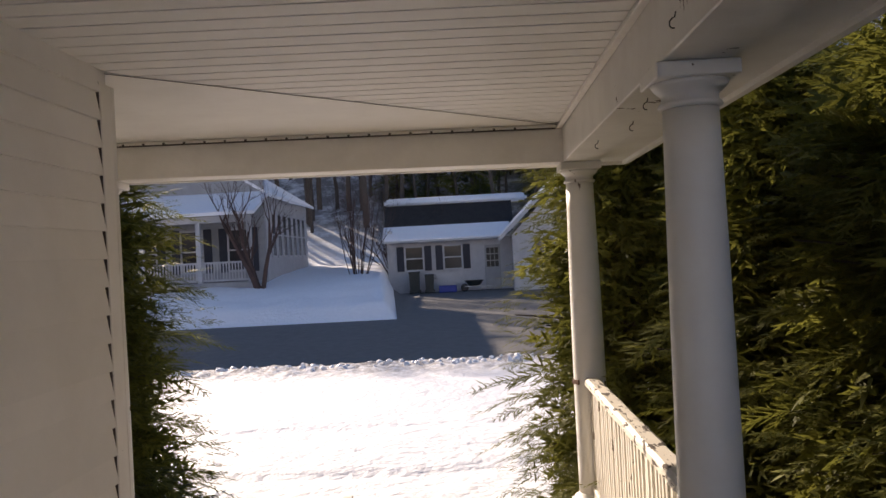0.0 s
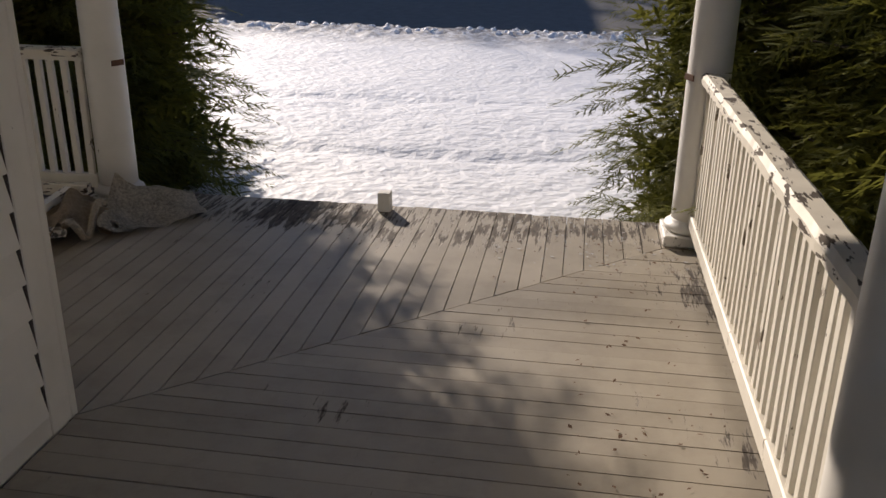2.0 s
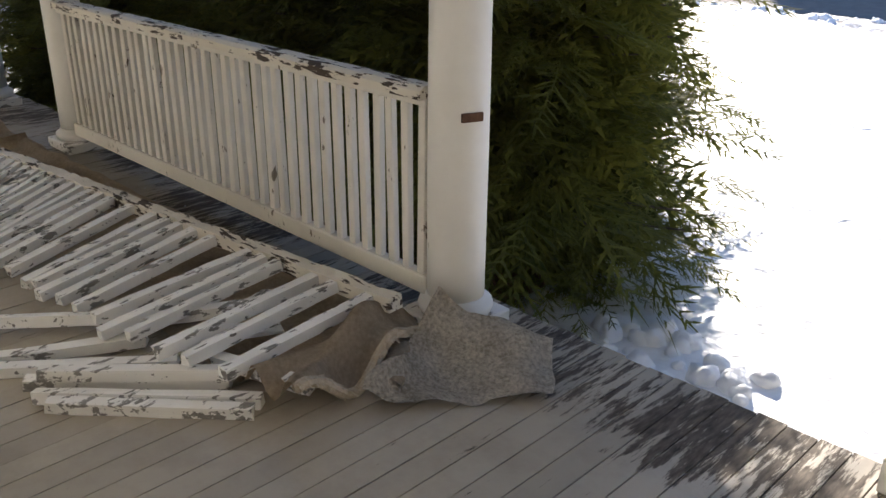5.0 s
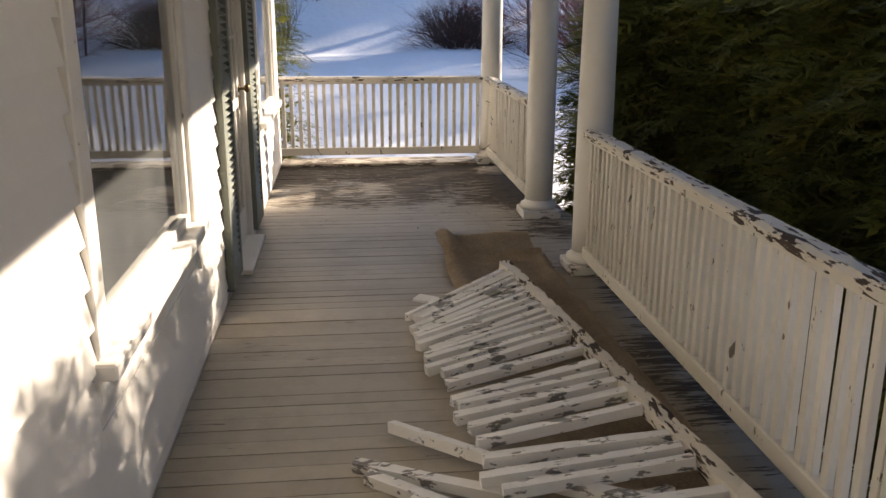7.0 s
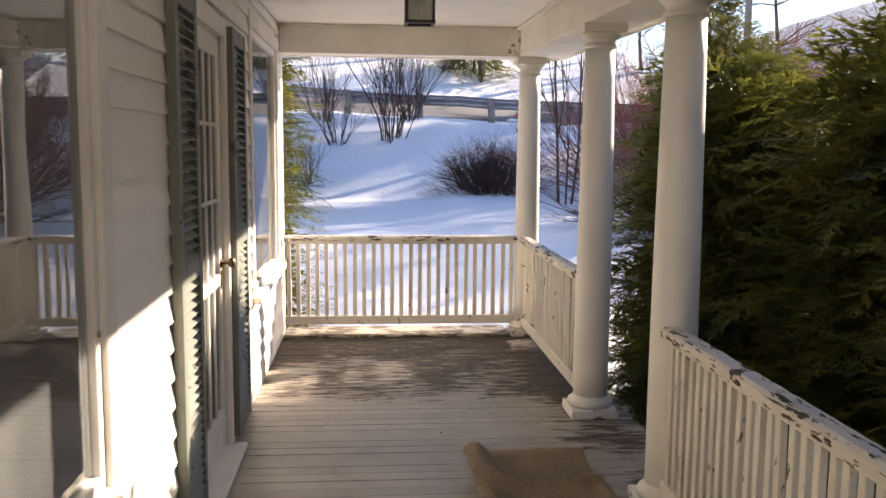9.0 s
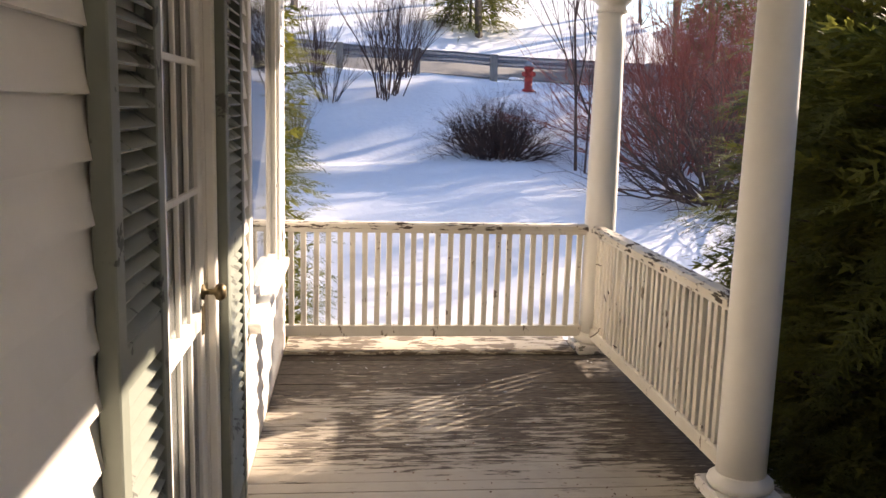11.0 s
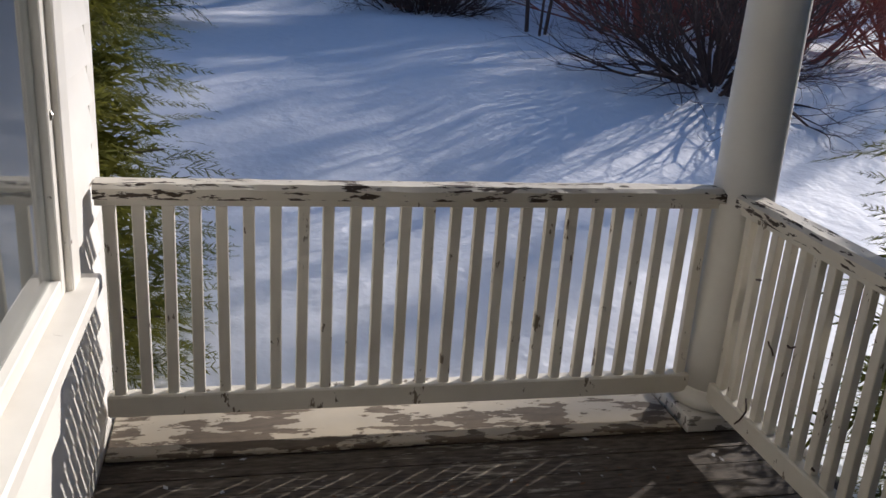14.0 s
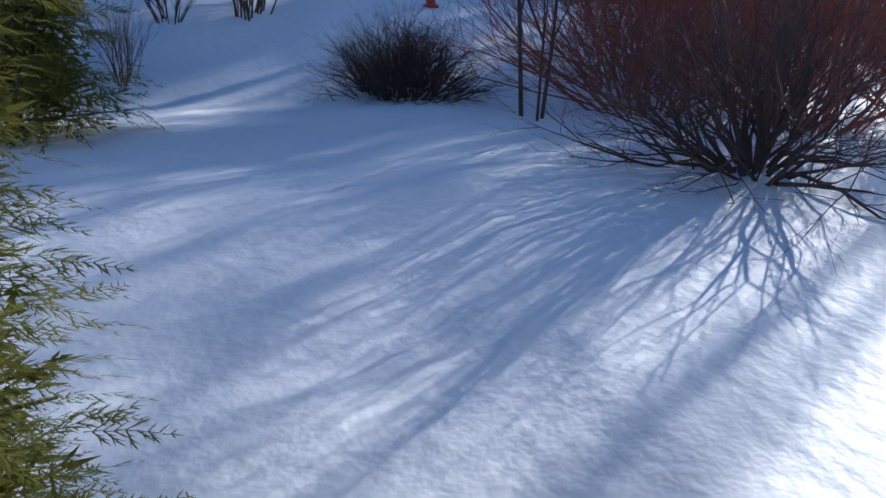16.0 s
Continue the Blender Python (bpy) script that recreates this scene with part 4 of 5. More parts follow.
def shrub(name, seed, stems, ln, rad, tilt, level, kids, mat, label, category, spread=0.7, up=0.1, group="", base=0.2, bend=0.3):
    rs = random.Random(seed)
    segs = []
    for i in range(stems):
        a = rs.uniform(0, 2 * math.pi)
        t = radians(rs.uniform(*tilt))
        d = (math.sin(t) * math.cos(a), math.sin(t) * math.sin(a), math.cos(t))
        b = (math.cos(a) * base * rs.random(), math.sin(a) * base * rs.random(), -0.15)
        grow(segs, rs, b, d, ln * rs.uniform(0.75, 1.1), rad * rs.uniform(0.6, 1.1), level, bend, kids, spread, up)
    e = thing(name, label, category, group)
    thick = rad * 0.42
    part("stem_clump", tubes_mesh("stem_clump", [g for g in segs if g[6] > thick], mat, 5), None, e)
    part("branchwork", tubes_mesh("branchwork", [g for g in segs if g[6] <= thick], mat, 3), None, e)
    return e


s1 = shrub("bare_shrub", 4, 50, 1.50, 0.026, (8, 80), 3, 2, m_twig, "wide leafless shrub fanning out from the snow", "shrub", 0.66, 0.07, "", 0.06, 0.55)
place(s1, -15.0, 9.36, 0, 1.12, 1.02, copy=False)
s2 = shrub("bare_shrub", 9, 170, 1.05, 0.023, (2, 82), 3, 2, m_twig, "dense rounded leafless bush standing in the snow", "shrub", 0.85, 0.0, "", 0.55)
place(s2, -21.0, 7.15, 0, 0.9, 1.0, -0.10, copy=False)
s3 = shrub("red_shrub", 14, 40, 2.0, 0.022, (5, 70), 2, 3, m_redtwig, "reddish leafless shrub thicket behind the lawn", "shrub", 0.7, 0.2, "red shrubs", 0.5)
place(s3, -20.0, 13.0, 0, 1.15, 1.0, copy=False)
for x_, y_, a_ in ((-18.2, 14.6, 60), (-21.4, 11.2, 130), (-17.6, 11.9, 200), (-23, 14.5, 250), (-19.2, 10.4, 310)):
    place(s3, x_, y_, a_, 1.05, 1.0)
s4 = shrub("young_tree", 17, 3, 4.2, 0.036, (1, 8), 2, 3, m_twig, "slender leafless young tree with reddish twigs", "tree", 0.55, 0.35, "", 0.25)
place(s4, -18.4, 8.27, 0, 1.0, 1.0, copy=False)
s5 = shrub("bare_shrub", 23, 22, 2.2, 0.022, (2, 32), 2, 2, m_twig, "upright leafless shrub on the snowy bank", "shrub", 0.5, 0.3, "bank shrubs", 0.4)
place(s5, -24.6, 5.0, 0, 1.0, 1.0, copy=False)
for x_, y_, a_, k in ((-25.6, 3.2, 50, 0.7), (-24.0, 3.6, 100, 0.5), (-21.6, 3.0, 20, 0.4), (-26.8, 5.6, 160, 0.8)):
    place(s5, x_, y_, a_, k, 1.0)
place(s5, -3.2, 45.0, 30, 1.5, 1.0)
place(s5, -5.0, 40.5, 130, 1.25, 1.2)

t1 = shrub("bare_tree", 31, 3, 4.6, 0.20, (6, 30), 3, 2, m_twig, "leafless spreading tree in front of the grey house", "tree", 0.65, 0.22, "", 0.15)
place(t1, -8.2, 35.0, 0, 0.85, 0.9, copy=False)


def woodland_tree(seed):
    rs = random.Random(seed)
    segs = []
    hgt = 15.0
    p = np.array([0, 0, -0.5])
    for i in range(8):
        e = p + np.array([rs.gauss(0, 0.12), rs.gauss(0, 0.12), hgt / 8])
        segs.append((*p, *e, 0.19 * (1 - i / 9), 0.19 * (1 - (i + 1) / 9)))
        if i > 1:
            for _ in range(3):
                a = rs.uniform(0, 6.28)
                grow(segs, rs, e, (math.cos(a), math.sin(a), rs.uniform(0.2, 0.9)), rs.uniform(1.4, 3.2), 0.045, 1, 0.3, 2, 0.7, 0.15)
        p = e
    return tubes_mesh("stem", segs, m_bark, 3)


wood_me = [woodland_tree(41), woodland_tree(42)]
rw = random.Random(77)
for i in range(230):
    wx, wy = (rw.uniform(-34, 22), 54 + 38 * rw.random() ** 1.3) if i < 150 else (rw.uniform(-16, 10), 55 + 30 * rw.random())
    e = thing("woodland_tree", "leafless dark woodland tree on the snowy hillside", "tree", "woodland on the hill", at=(wx, wy, float(ground_z(wx, wy))))
    e.rotation_euler = (0, 0, rw.uniform(0, 6.28))
    k = rw.uniform(0.7, 1.2)
    e.scale = (k, k, k)
    o = part("stem", wood_me[i % 2], None, e)
# added trees, mostly unseen, set where their shadows cross the west yard
for i in range(16):
    wx, wy = -31.0 - 15 * rw.random(), 31.5 + 5 * rw.random()
    e = thing("woodland_tree", "tall leafless tree added towards the sun to shade the yard", "tree", "woodland on the hill", at=(wx, wy, float(ground_z(wx, wy))))
    e.rotation_euler = (0, 0, rw.uniform(0, 6.28))
    e.scale = (1.5, 1.5, 1.35)
    part("stem", wood_me[i % 2], None, e)
for i in range(26):
    wx, wy = -38 - 22 * rw.random(), rw.uniform(-6, 24)
    e = thing("woodland_tree", "leafless dark woodland tree on the snowy hillside", "tree", "woodland on the hill", at=(wx, wy, float(ground_z(wx, wy))))
    e.rotation_euler = (0, 0, rw.uniform(0, 6.28))
    part("stem", wood_me[i % 2], None, e)
sp = hemlock(61, 13.0, 3.4, 650, m_hemlock, "tall dark conifer on the hillside", 1.9, 5, 0.25)
place(sp, 6.0, 60.0, 0, 1.0, 1.0, copy=False)
# the conifers at x -37.5 and -43 are added to shade the yard
for x_, y_, a_, k in ((0.5, 57, 30, 1.0), (-3.5, 61, 80, 1.15), (3.5, 66, 120, 1.2), (-7.5, 70, 200, 1.2), (10.5, 57, 260, 1.1), (15.0, 52, 10, 1.2), (14.0, 40, 60, 1.0), (20.0, 34, 100, 1.1), (-12, 74, 20, 1.2), (-1, 72, 50, 1.3), (-37.5, 34, 130, 1.4), (-43, 33, 230, 1.4), (-36, 18, 30, 0.8), (-40, 9, 90, 0.9), (17, 20, 33, 0.7)):
    place(sp, x_, y_, a_, k, 1.0)


# ---- houses across the road ----
def house_window(parent, x, z, w, h, y, name="window"):
    f = part(name, boxes([((x - w / 2 - 0.08, y - 0.07, z - 0.08), (x - w / 2, y, z + h + 0.08)), ((x + w / 2, y - 0.07, z - 0.08), (x + w / 2 + 0.08, y, z + h + 0.08)), ((x - w / 2, y - 0.07, z + h), (x + w / 2, y, z + h + 0.08)), ((x - w / 2, y - 0.09, z - 0.1), (x + w / 2, y, z)), ((x - w / 2, y - 0.05, z + h / 2 - 0.03), (x + w / 2, y, z + h / 2 + 0.03))]), m_white, parent)
    part("pane", box((x - w / 2, y - 0.03, z), (x + w / 2, y - 0.015, z + h)), m_room, f, "dark glazing").data.materials[0] = m_darkglass
    return f


m_darkglass = mottled("dark_glazing", (0.02, 0.022, 0.025), (0.045, 0.047, 0.05), 1.0, 0.12, 0.02, 0.001)


def lapped(parent, mat, x0, x1, y, z0, z1, step=0.14):
    """A far wall: a core with lapped boards on it."""
    w = part("wall", box((x0, y + 0.02, z0), (x1, y + 0.2, z1)), mat, parent)
    n = int((z1 - z0) / step)
    me = finish("siding_board", box((x0, -0.014, 0.0), (x1, 0.018, step - 0.012)), mat)
    for k in range(n):
        o = new("siding_board", me)
        o.location = (0, y, z0 + k * step)
        o.parent = w
    return w


def slab(pts, thick):
    """A roof slope: a thick quad from four corners."""
    bm = bmesh.new()
    lo = [bm.verts.new(p) for p in pts]
    hi = [bm.verts.new((p[0], p[1], p[2] + thick)) for p in pts]
    bm.faces.new(list(reversed(lo)))
    bm.faces.new(hi)
    for i in range(4):
        bm.faces.new((lo[i], lo[(i + 1) % 4], hi[(i + 1) % 4], hi[i]))
    bmesh.ops.recalc_face_normals(bm, faces=bm.faces)
    return bm


def white_house():
    h = thing("house", "white single-storey house with a dark roof under a snow cap", "house", "houses across the road")
    lapped(h, m_white, -3.72, 2.3, 42.0, -0.4, 2.42)
    part("side_wall", box((-3.72, 42.2, -0.4), (-3.5, 47.0, 2.9)), m_white, h)
    part("lower_roof", slab([(-3.95, 41.55, 2.36), (2.2, 41.55, 2.36), (2.2, 43.0, 3.02), (-3.95, 43.0, 3.02)], 0.10), m_snowplain, h, "snow-covered lower slope")
    part("gutter", box((-3.98, 41.46, 2.28), (2.2, 41.54, 2.38), 0.01), m_white, h)
    part("roof", slab([(-3.95, 43.0, 3.02), (2.4, 43.0, 3.02), (2.4, 44.1, 4.12), (-3.95, 44.1, 4.12)], 0.08), m_roof, h, "bare dark shingled slope")
    bm = slab([(-4.0, 43.98, 4.12), (3.2, 43.98, 4.12), (3.2, 46.5, 4.35), (-4.0, 46.5, 4.35)], 0.40)
    bmesh.ops.bevel(bm, geom=bm.edges[:], offset=0.12, segments=2, affect="EDGES")
    part("snow_cap", bm, m_snowplain, h, "thick smooth snow along the ridge", True)
    for cx in (-2.46, -0.60):
        house_window(h, cx, 0.98, 0.80, 1.06, 41.99)
        for sx in (-1, 1):
            part("shutter", boxes([((cx + sx * 0.66 - 0.17, 41.92, 0.92), (cx + sx * 0.66 + 0.17, 41.975, 2.10))] + [((cx + sx * 0.66 - 0.13, 41.905, 0.98 + k * 0.09), (cx + sx * 0.66 + 0.13, 41.925, 1.03 + k * 0.09)) for k in range(12)]), m_navy, h, "dark blue shutter")
    d = part("door", boxes([((0.92, 41.92, -0.18), (1.66, 41.975, 2.0))], 0.01), m_grey, h)
    part("door_panes", boxes([((1.0 + i * 0.2, 41.905, 0.95 + k * 0.32), (1.17 + i * 0.2, 41.925, 1.22 + k * 0.32)) for i in range(3) for k in range(3)]), m_darkglass, d)
    part("foundation", box((-3.75, 41.95, -0.9), (2.3, 42.3, -0.38)), m_found, h)
    part("downpipe", box((-3.74, 41.86, -0.4), (-3.66, 41.94, 2.3), 0.01), m_white, h)
    part("meter", box((-1.62, 41.86, 0.5), (-1.44, 41.975, 0.72), 0.02), m_steel, h)
    # the gabled wing that stands forward
    part("wing_wall", mesh_of("wing_wall", [(2.2, 40.2, -0.5), (9.0, 40.2, -0.5), (9.0, 40.2, 2.4), (5.4, 40.2, 5.6), (2.2, 40.2, 2.4), (2.2, 46, -0.5), (9.0, 46, -0.5), (9.0, 46, 2.4), (5.4, 46, 5.6), (2.2, 46, 2.4)], [(4, 3, 2, 1, 0), (5, 6, 7, 8, 9), (0, 5, 9, 4), (2, 7, 6, 1), (0, 1, 6, 5), (3, 4, 9, 8), (2, 3, 8, 7)], m_white), None, h)
    part("wing_roof", slab([(1.62, 39.7, 2.28), (5.4, 39.7, 5.95), (5.4, 46.3, 5.95), (1.62, 46.3, 2.28)], 0.16), m_snowplain, h, "snow on the gable slope")
    part("wing_roof", slab([(5.4, 39.7, 5.95), (9.3, 39.7, 2.1), (9.3, 46.3, 2.1), (5.4, 46.3, 5.95)], 0.16), m_snowplain, h)
    part("bargeboard", slab([(1.55, 39.62, 2.05), (5.4, 39.62, 5.78), (5.4, 39.70, 5.78), (1.55, 39.70, 2.05)], 0.22), m_white, h, "broad white bargeboard")
    house_window(h, 3.6, 0.9, 0.8, 1.2, 40.19)
    return h


white_house()


def grey_house():
    h = thing("house", "two-storey grey house with a railed front porch", "house", "houses across the road")
    lapped(h, m_grey, -20.0, -8.8, 38.6, 0.3, 6.4, 0.16)
    sw = part("side_wall", box((-9.0, 38.81, 0.5), (-8.80, 48.2, 4.65)), m_white, h)
    me = finish("siding_board", box((-8.80, 38.81, 0.0), (-8.78, 48.2, 0.148)), m_white)
    for k in range(26):
        o = new("siding_board", me)
        o.location = (0, 0, 0.5 + k * 0.16)
        o.parent = sw
    part("porch_deck", box((-20, 36.0, 0.3), (-8.75, 38.58, 0.95)), m_grey, h)
    part("porch_roof", slab([(-20.2, 35.55, 3.72), (-8.5, 35.55, 3.72), (-8.5, 38.6, 4.75), (-20.2, 38.6, 4.75)], 0.14), m_snowplain, h, "snow-covered porch roof")
    part("porch_beam", box((-20, 35.95, 3.45), (-8.75, 36.15, 3.71)), m_white, h)
    for px in (-8.86, -11.0, -13.4, -15.8):
        part("post", box((px - 0.10, 35.98, 0.95), (px + 0.10, 36.14, 3.45), 0.015), m_white, h)
    part("handrail", boxes([((-15.7, 36.02, 1.74), (-8.96, 36.10, 1.82)), ((-15.7, 36.03, 1.02), (-8.96, 36.09, 1.09))]), m_white, h)
    me = finish("baluster", box((-0.025, -0.02, 0), (0.025, 0.02, 0.66)), m_white)
    for i in range(52):
        o = new("baluster", me)
        o.location = (-15.6 + i * 0.127, 36.06, 1.085)
        o.parent = h
    for cx, w in ((-14.2, 0.9), (-12.1, 0.9), (-10.0, 0.85)):
        house_window(h, cx, 1.45, w, 1.75, 38.58)
        for sx in (-1, 1):
            part("shutter", box((cx + sx * (w / 2 + 0.27) - 0.18, 38.50, 1.35), (cx + sx * (w / 2 + 0.27) + 0.18, 38.56, 3.3), 0.01), m_navy, h, "dark blue shutter")
    for i in range(7):
        y0 = 39.6 + i * 1.15
        w = part("side_window", boxes([((-8.77, y0, 1.9), (-8.72, y0 + 0.1, 4.0)), ((-8.77, y0 + 0.85, 1.9), (-8.72, y0 + 0.95, 4.0)), ((-8.77, y0 + 0.1, 3.9), (-8.72, y0 + 0.85, 4.0)), ((-8.77, y0 + 0.1, 1.9), (-8.72, y0 + 0.85, 2.0)), ((-8.77, y0 + 0.1, 2.93), (-8.73, y0 + 0.85, 2.98))]), m_white, h)
        part("pane", box((-8.765, y0 + 0.1, 2.0), (-8.75, y0 + 0.85, 3.9)), m_darkglass, w)
    part("side_roof", slab([(-8.4, 38.4, 4.55), (-8.4, 48.6, 4.55), (-12.0, 48.6, 6.9), (-12.0, 38.4, 6.9)], 0.14), m_snowplain, h, "snow-covered side slope")
    part("roof", slab([(-20.3, 38.2, 6.3), (-11.4, 38.2, 6.3), (-11.4, 43.0, 8.9), (-20.3, 43.0, 8.9)], 0.16), m_snowplain, h, "snow-covered main roof")
    part("upper_wall", box((-20, 38.85, 6.3), (-11.6, 48, 8.6)), m_grey, h)
    return h


grey_house()


def wheelie_bin(x, y, k, mat, label):
    e = thing("wheelie_bin", label, "bin", "bins by the driveway", at=(x, y, float(ground_z(x, y)) + 0.035))
    e.scale = (k, k, k)
    bm = bmesh.new()
    lo = [(-0.24, -0.26), (0.24, -0.26), (0.24, 0.26), (-0.24, 0.26)]
    a = [bm.verts.new((p * 0.85, q * 0.85, 0.04)) for p, q in lo]
    b = [bm.verts.new((p, q, 0.98)) for p, q in lo]
    bm.faces.new(list(reversed(a)))
    bm.faces.new(b)
    for i in range(4):
        bm.faces.new((a[i], a[(i + 1) % 4], b[(i + 1) % 4], b[i]))
    part("body", bm, mat, e)
    part("lid", box((-0.27, -0.30, 0.982), (0.27, 0.29, 1.05), 0.02), mat, e)
    for sx in (-1, 1):
        w = lathe([(0.09, -0.025), (0.1, 0), (0.09, 0.025)], 12)
        bmesh.ops.transform(w, matrix=pose(sx * 0.25, 0.2, 0.1, 0, 90, 0), verts=w.verts)
        part("wheel", w, m_black, e)
    return e


wheelie_bin(-2.45, 41.2, 1.0, m_plastic, "dark wheeled rubbish bin against the white house")
wheelie_bin(-1.75, 41.3, 0.85, m_plastic, "dark wheeled rubbish bin against the white house")
tub = thing("storage_tub", "blue plastic storage tub with a pale lid", "tub", at=(-0.9, 41.3, float(ground_z(-0.9, 41.3)) + 0.035))
part("body", box((-0.42, -0.22, 0.0), (0.42, 0.22, 0.33), 0.03), m_blue, tub)
part("lid", box((-0.45, -0.25, 0.332), (0.45, 0.25, 0.37), 0.01), m_steel, tub)
barrow = thing("wheelbarrow", "dark wheelbarrow parked beside the door", "wheelbarrow", at=(0.35, 41.2, float(ground_z(0.35, 41.2)) + 0.035))
part("tray", lathe([(0.26, 0.26), (0.44, 0.50), (0.46, 0.52)], 10), m_plastic, barrow)
wb = lathe([(0.15, -0.04), (0.19, 0), (0.15, 0.04)], 14)
bmesh.ops.transform(wb, matrix=pose(-0.45, 0, 0.19, 90), verts=wb.verts)
part("wheel", wb, m_black, barrow)
part("legs", boxes([((0.25, -0.2, 0), (0.29, -0.16, 0.3)), ((0.25, 0.16, 0), (0.29, 0.2, 0.3)), ((-0.45, -0.2, 0.22), (0.85, -0.16, 0.26)), ((-0.45, 0.16, 0.22), (0.85, 0.2, 0.26))]), m_steel, barrow)

# ---- guard rail, hydrant, cable ----
GA, GB = Vector((-28.6, -0.5)), Vector((-26.6, 14.5))
guard = thing("guard_rail", "grey steel guard rail on timber posts along the upper road", "guard rail")
n_post = 8
for i in range(n_post):
    p = GA.lerp(GB, i / (n_post - 1))
    z = float(ground_z(p.x, p.y))
    part("post", box((p.x - 0.1, p.y - 0.1, z - 0.3), (p.x + 0.1, p.y + 0.1, z + 0.72), 0.015), m_post, guard, "weathered timber post")
gd = (GB - GA).normalized()
gn = Vector((-gd.y, gd.x)) * -1
prof = [(0.10, 0.40), (0.18, 0.45), (0.18, 0.50), (0.10, 0.55), (0.18, 0.60), (0.18, 0.65), (0.10, 0.70)]
vs, fs = [], []
for i in range(13):
    p = GA.lerp(GB, i / 12)
    z = float(ground_z(p.x, p.y))
    for d, h in prof:
        vs.append((p.x - gn.x * d, p.y - gn.y * d, z + h))
    if i:
        for k in range(6):
            fs.append(((i - 1) * 7 + k, i * 7 + k, i * 7 + k + 1, (i - 1) * 7 + k + 1))
rail = part("beam", mesh_of("beam", vs, fs, m_steel), None, guard)
sol = rail.modifiers.new("thickness", "SOLIDIFY")
sol.thickness = 0.006
strip("upper_road", "wet asphalt road above the yard behind the guard rail", np.linspace(-36, -29.2, 8), np.linspace(-20, 19, 20), 0.03, m_road, "road")

hyd = thing("fire_hydrant", "red fire hydrant with a pale cap standing in snow", "hydrant", at=(-25.4, 8.66, float(ground_z(-25.4, 8.66)) - 0.03))
part("barrel", lathe([(0.16, 0), (0.16, 0.06), (0.105, 0.08), (0.10, 0.55), (0.13, 0.57), (0.13, 0.62), (0.10, 0.64)], 18), m_red, hyd, "", True)
part("bonnet", lathe([(0.12, 0.641), (0.115, 0.70), (0.07, 0.77), (0.03, 0.79), (0.03, 0.85), (0.02, 0.86)], 18), m_steel, hyd, "pale grey bonnet", True)
for a in (0, 90, 180):
    nb = lathe([(0.05, 0.09), (0.05, 0.15), (0.065, 0.155), (0.06, 0.19)], 12)
    bmesh.ops.transform(nb, matrix=pose(0, 0, 0.45, 0, 90, a - 60), verts=nb.verts)
    part("nozzle", nb, m_red, hyd)

cable = thing("utility_cable", "black overhead utility cable beyond the hedge", "cable")
pts = [Vector((-30 + 70 * i / 20, 17.0 + 0.1 * i, 7.6 - 1.2 * math.sin(math.pi * i / 20))) for i in range(21)]
part("wire", tubes_mesh("wire", [(*a, *b, 0.02, 0.02) for a, b in zip(pts, pts[1:])], m_black, 5), None, cable)
for px in (-30, 40):
    pl = lathe([(0.14, -1.0), (0.13, 2.0), (0.10, 9.6)], 10, None, (px, 17.0 if px < 0 else 19.0, 0))
    part("pole", pl, m_post, cable)


# ---- lantern over the door ----
def lantern(x, y):
    top = CEIL + sag(x)
    e = thing("lantern", "dark metal hanging porch lantern with glass sides", "lantern", at=(x, y, top))
    part("canopy", lathe([(0.055, -0.022), (0.06, -0.010), (0.06, -0.001)], 20), m_black, e, "", True)
    part("stem", lathe([(0.008, -0.09), (0.008, -0.022)], 8), m_black, e)
    bm = lathe([(0.105, -0.155), (0.085, -0.125), (0.03, -0.09), (0.02, -0.088)], 4)
    bmesh.ops.rotate(bm, cent=(0, 0, 0), matrix=Matrix.Rotation(radians(45), 3, "Z"), verts=bm.verts)
    part("hood", bm, m_black, e)
    for sx in (-1, 1):
        for sy in (-1, 1):
            bar = part("bar", boxes([((-0.006, -0.006, -0.345), (0.006, 0.006, -0.155))]), m_black, e)
            bar.matrix_local = pose(sx * 0.058, sy * 0.058, 0)
    part("bottom_frame", boxes([((-0.066, -0.066, -0.357), (0.066, -0.052, -0.345)), ((-0.066, 0.052, -0.357), (0.066, 0.066, -0.345)), ((-0.066, -0.052, -0.357), (-0.052, 0.052, -0.345)), ((0.052, -0.052, -0.357), (0.066, 0.052, -0.345))]), m_black, e)
    for i in range(4):
        g = part("pane", box((-0.051, 0.0555, -0.344), (0.051, 0.058, -0.157)), m_lampglass, e)
        g.matrix_local = pose(0, 0, 0, 0, 0, 90 * i)
        g.visible_shadow = False
    part("bulb", lathe([(0.010, -0.17), (0.014, -0.20), (0.028, -0.24), (0.026, -0.27), (0.008, -0.29)], 14), m_white, e, "unlit white bulb", True)
    return e


lantern(-5.25, 4.70)

# ---- the fallen railing ----
fb = random.Random(9)


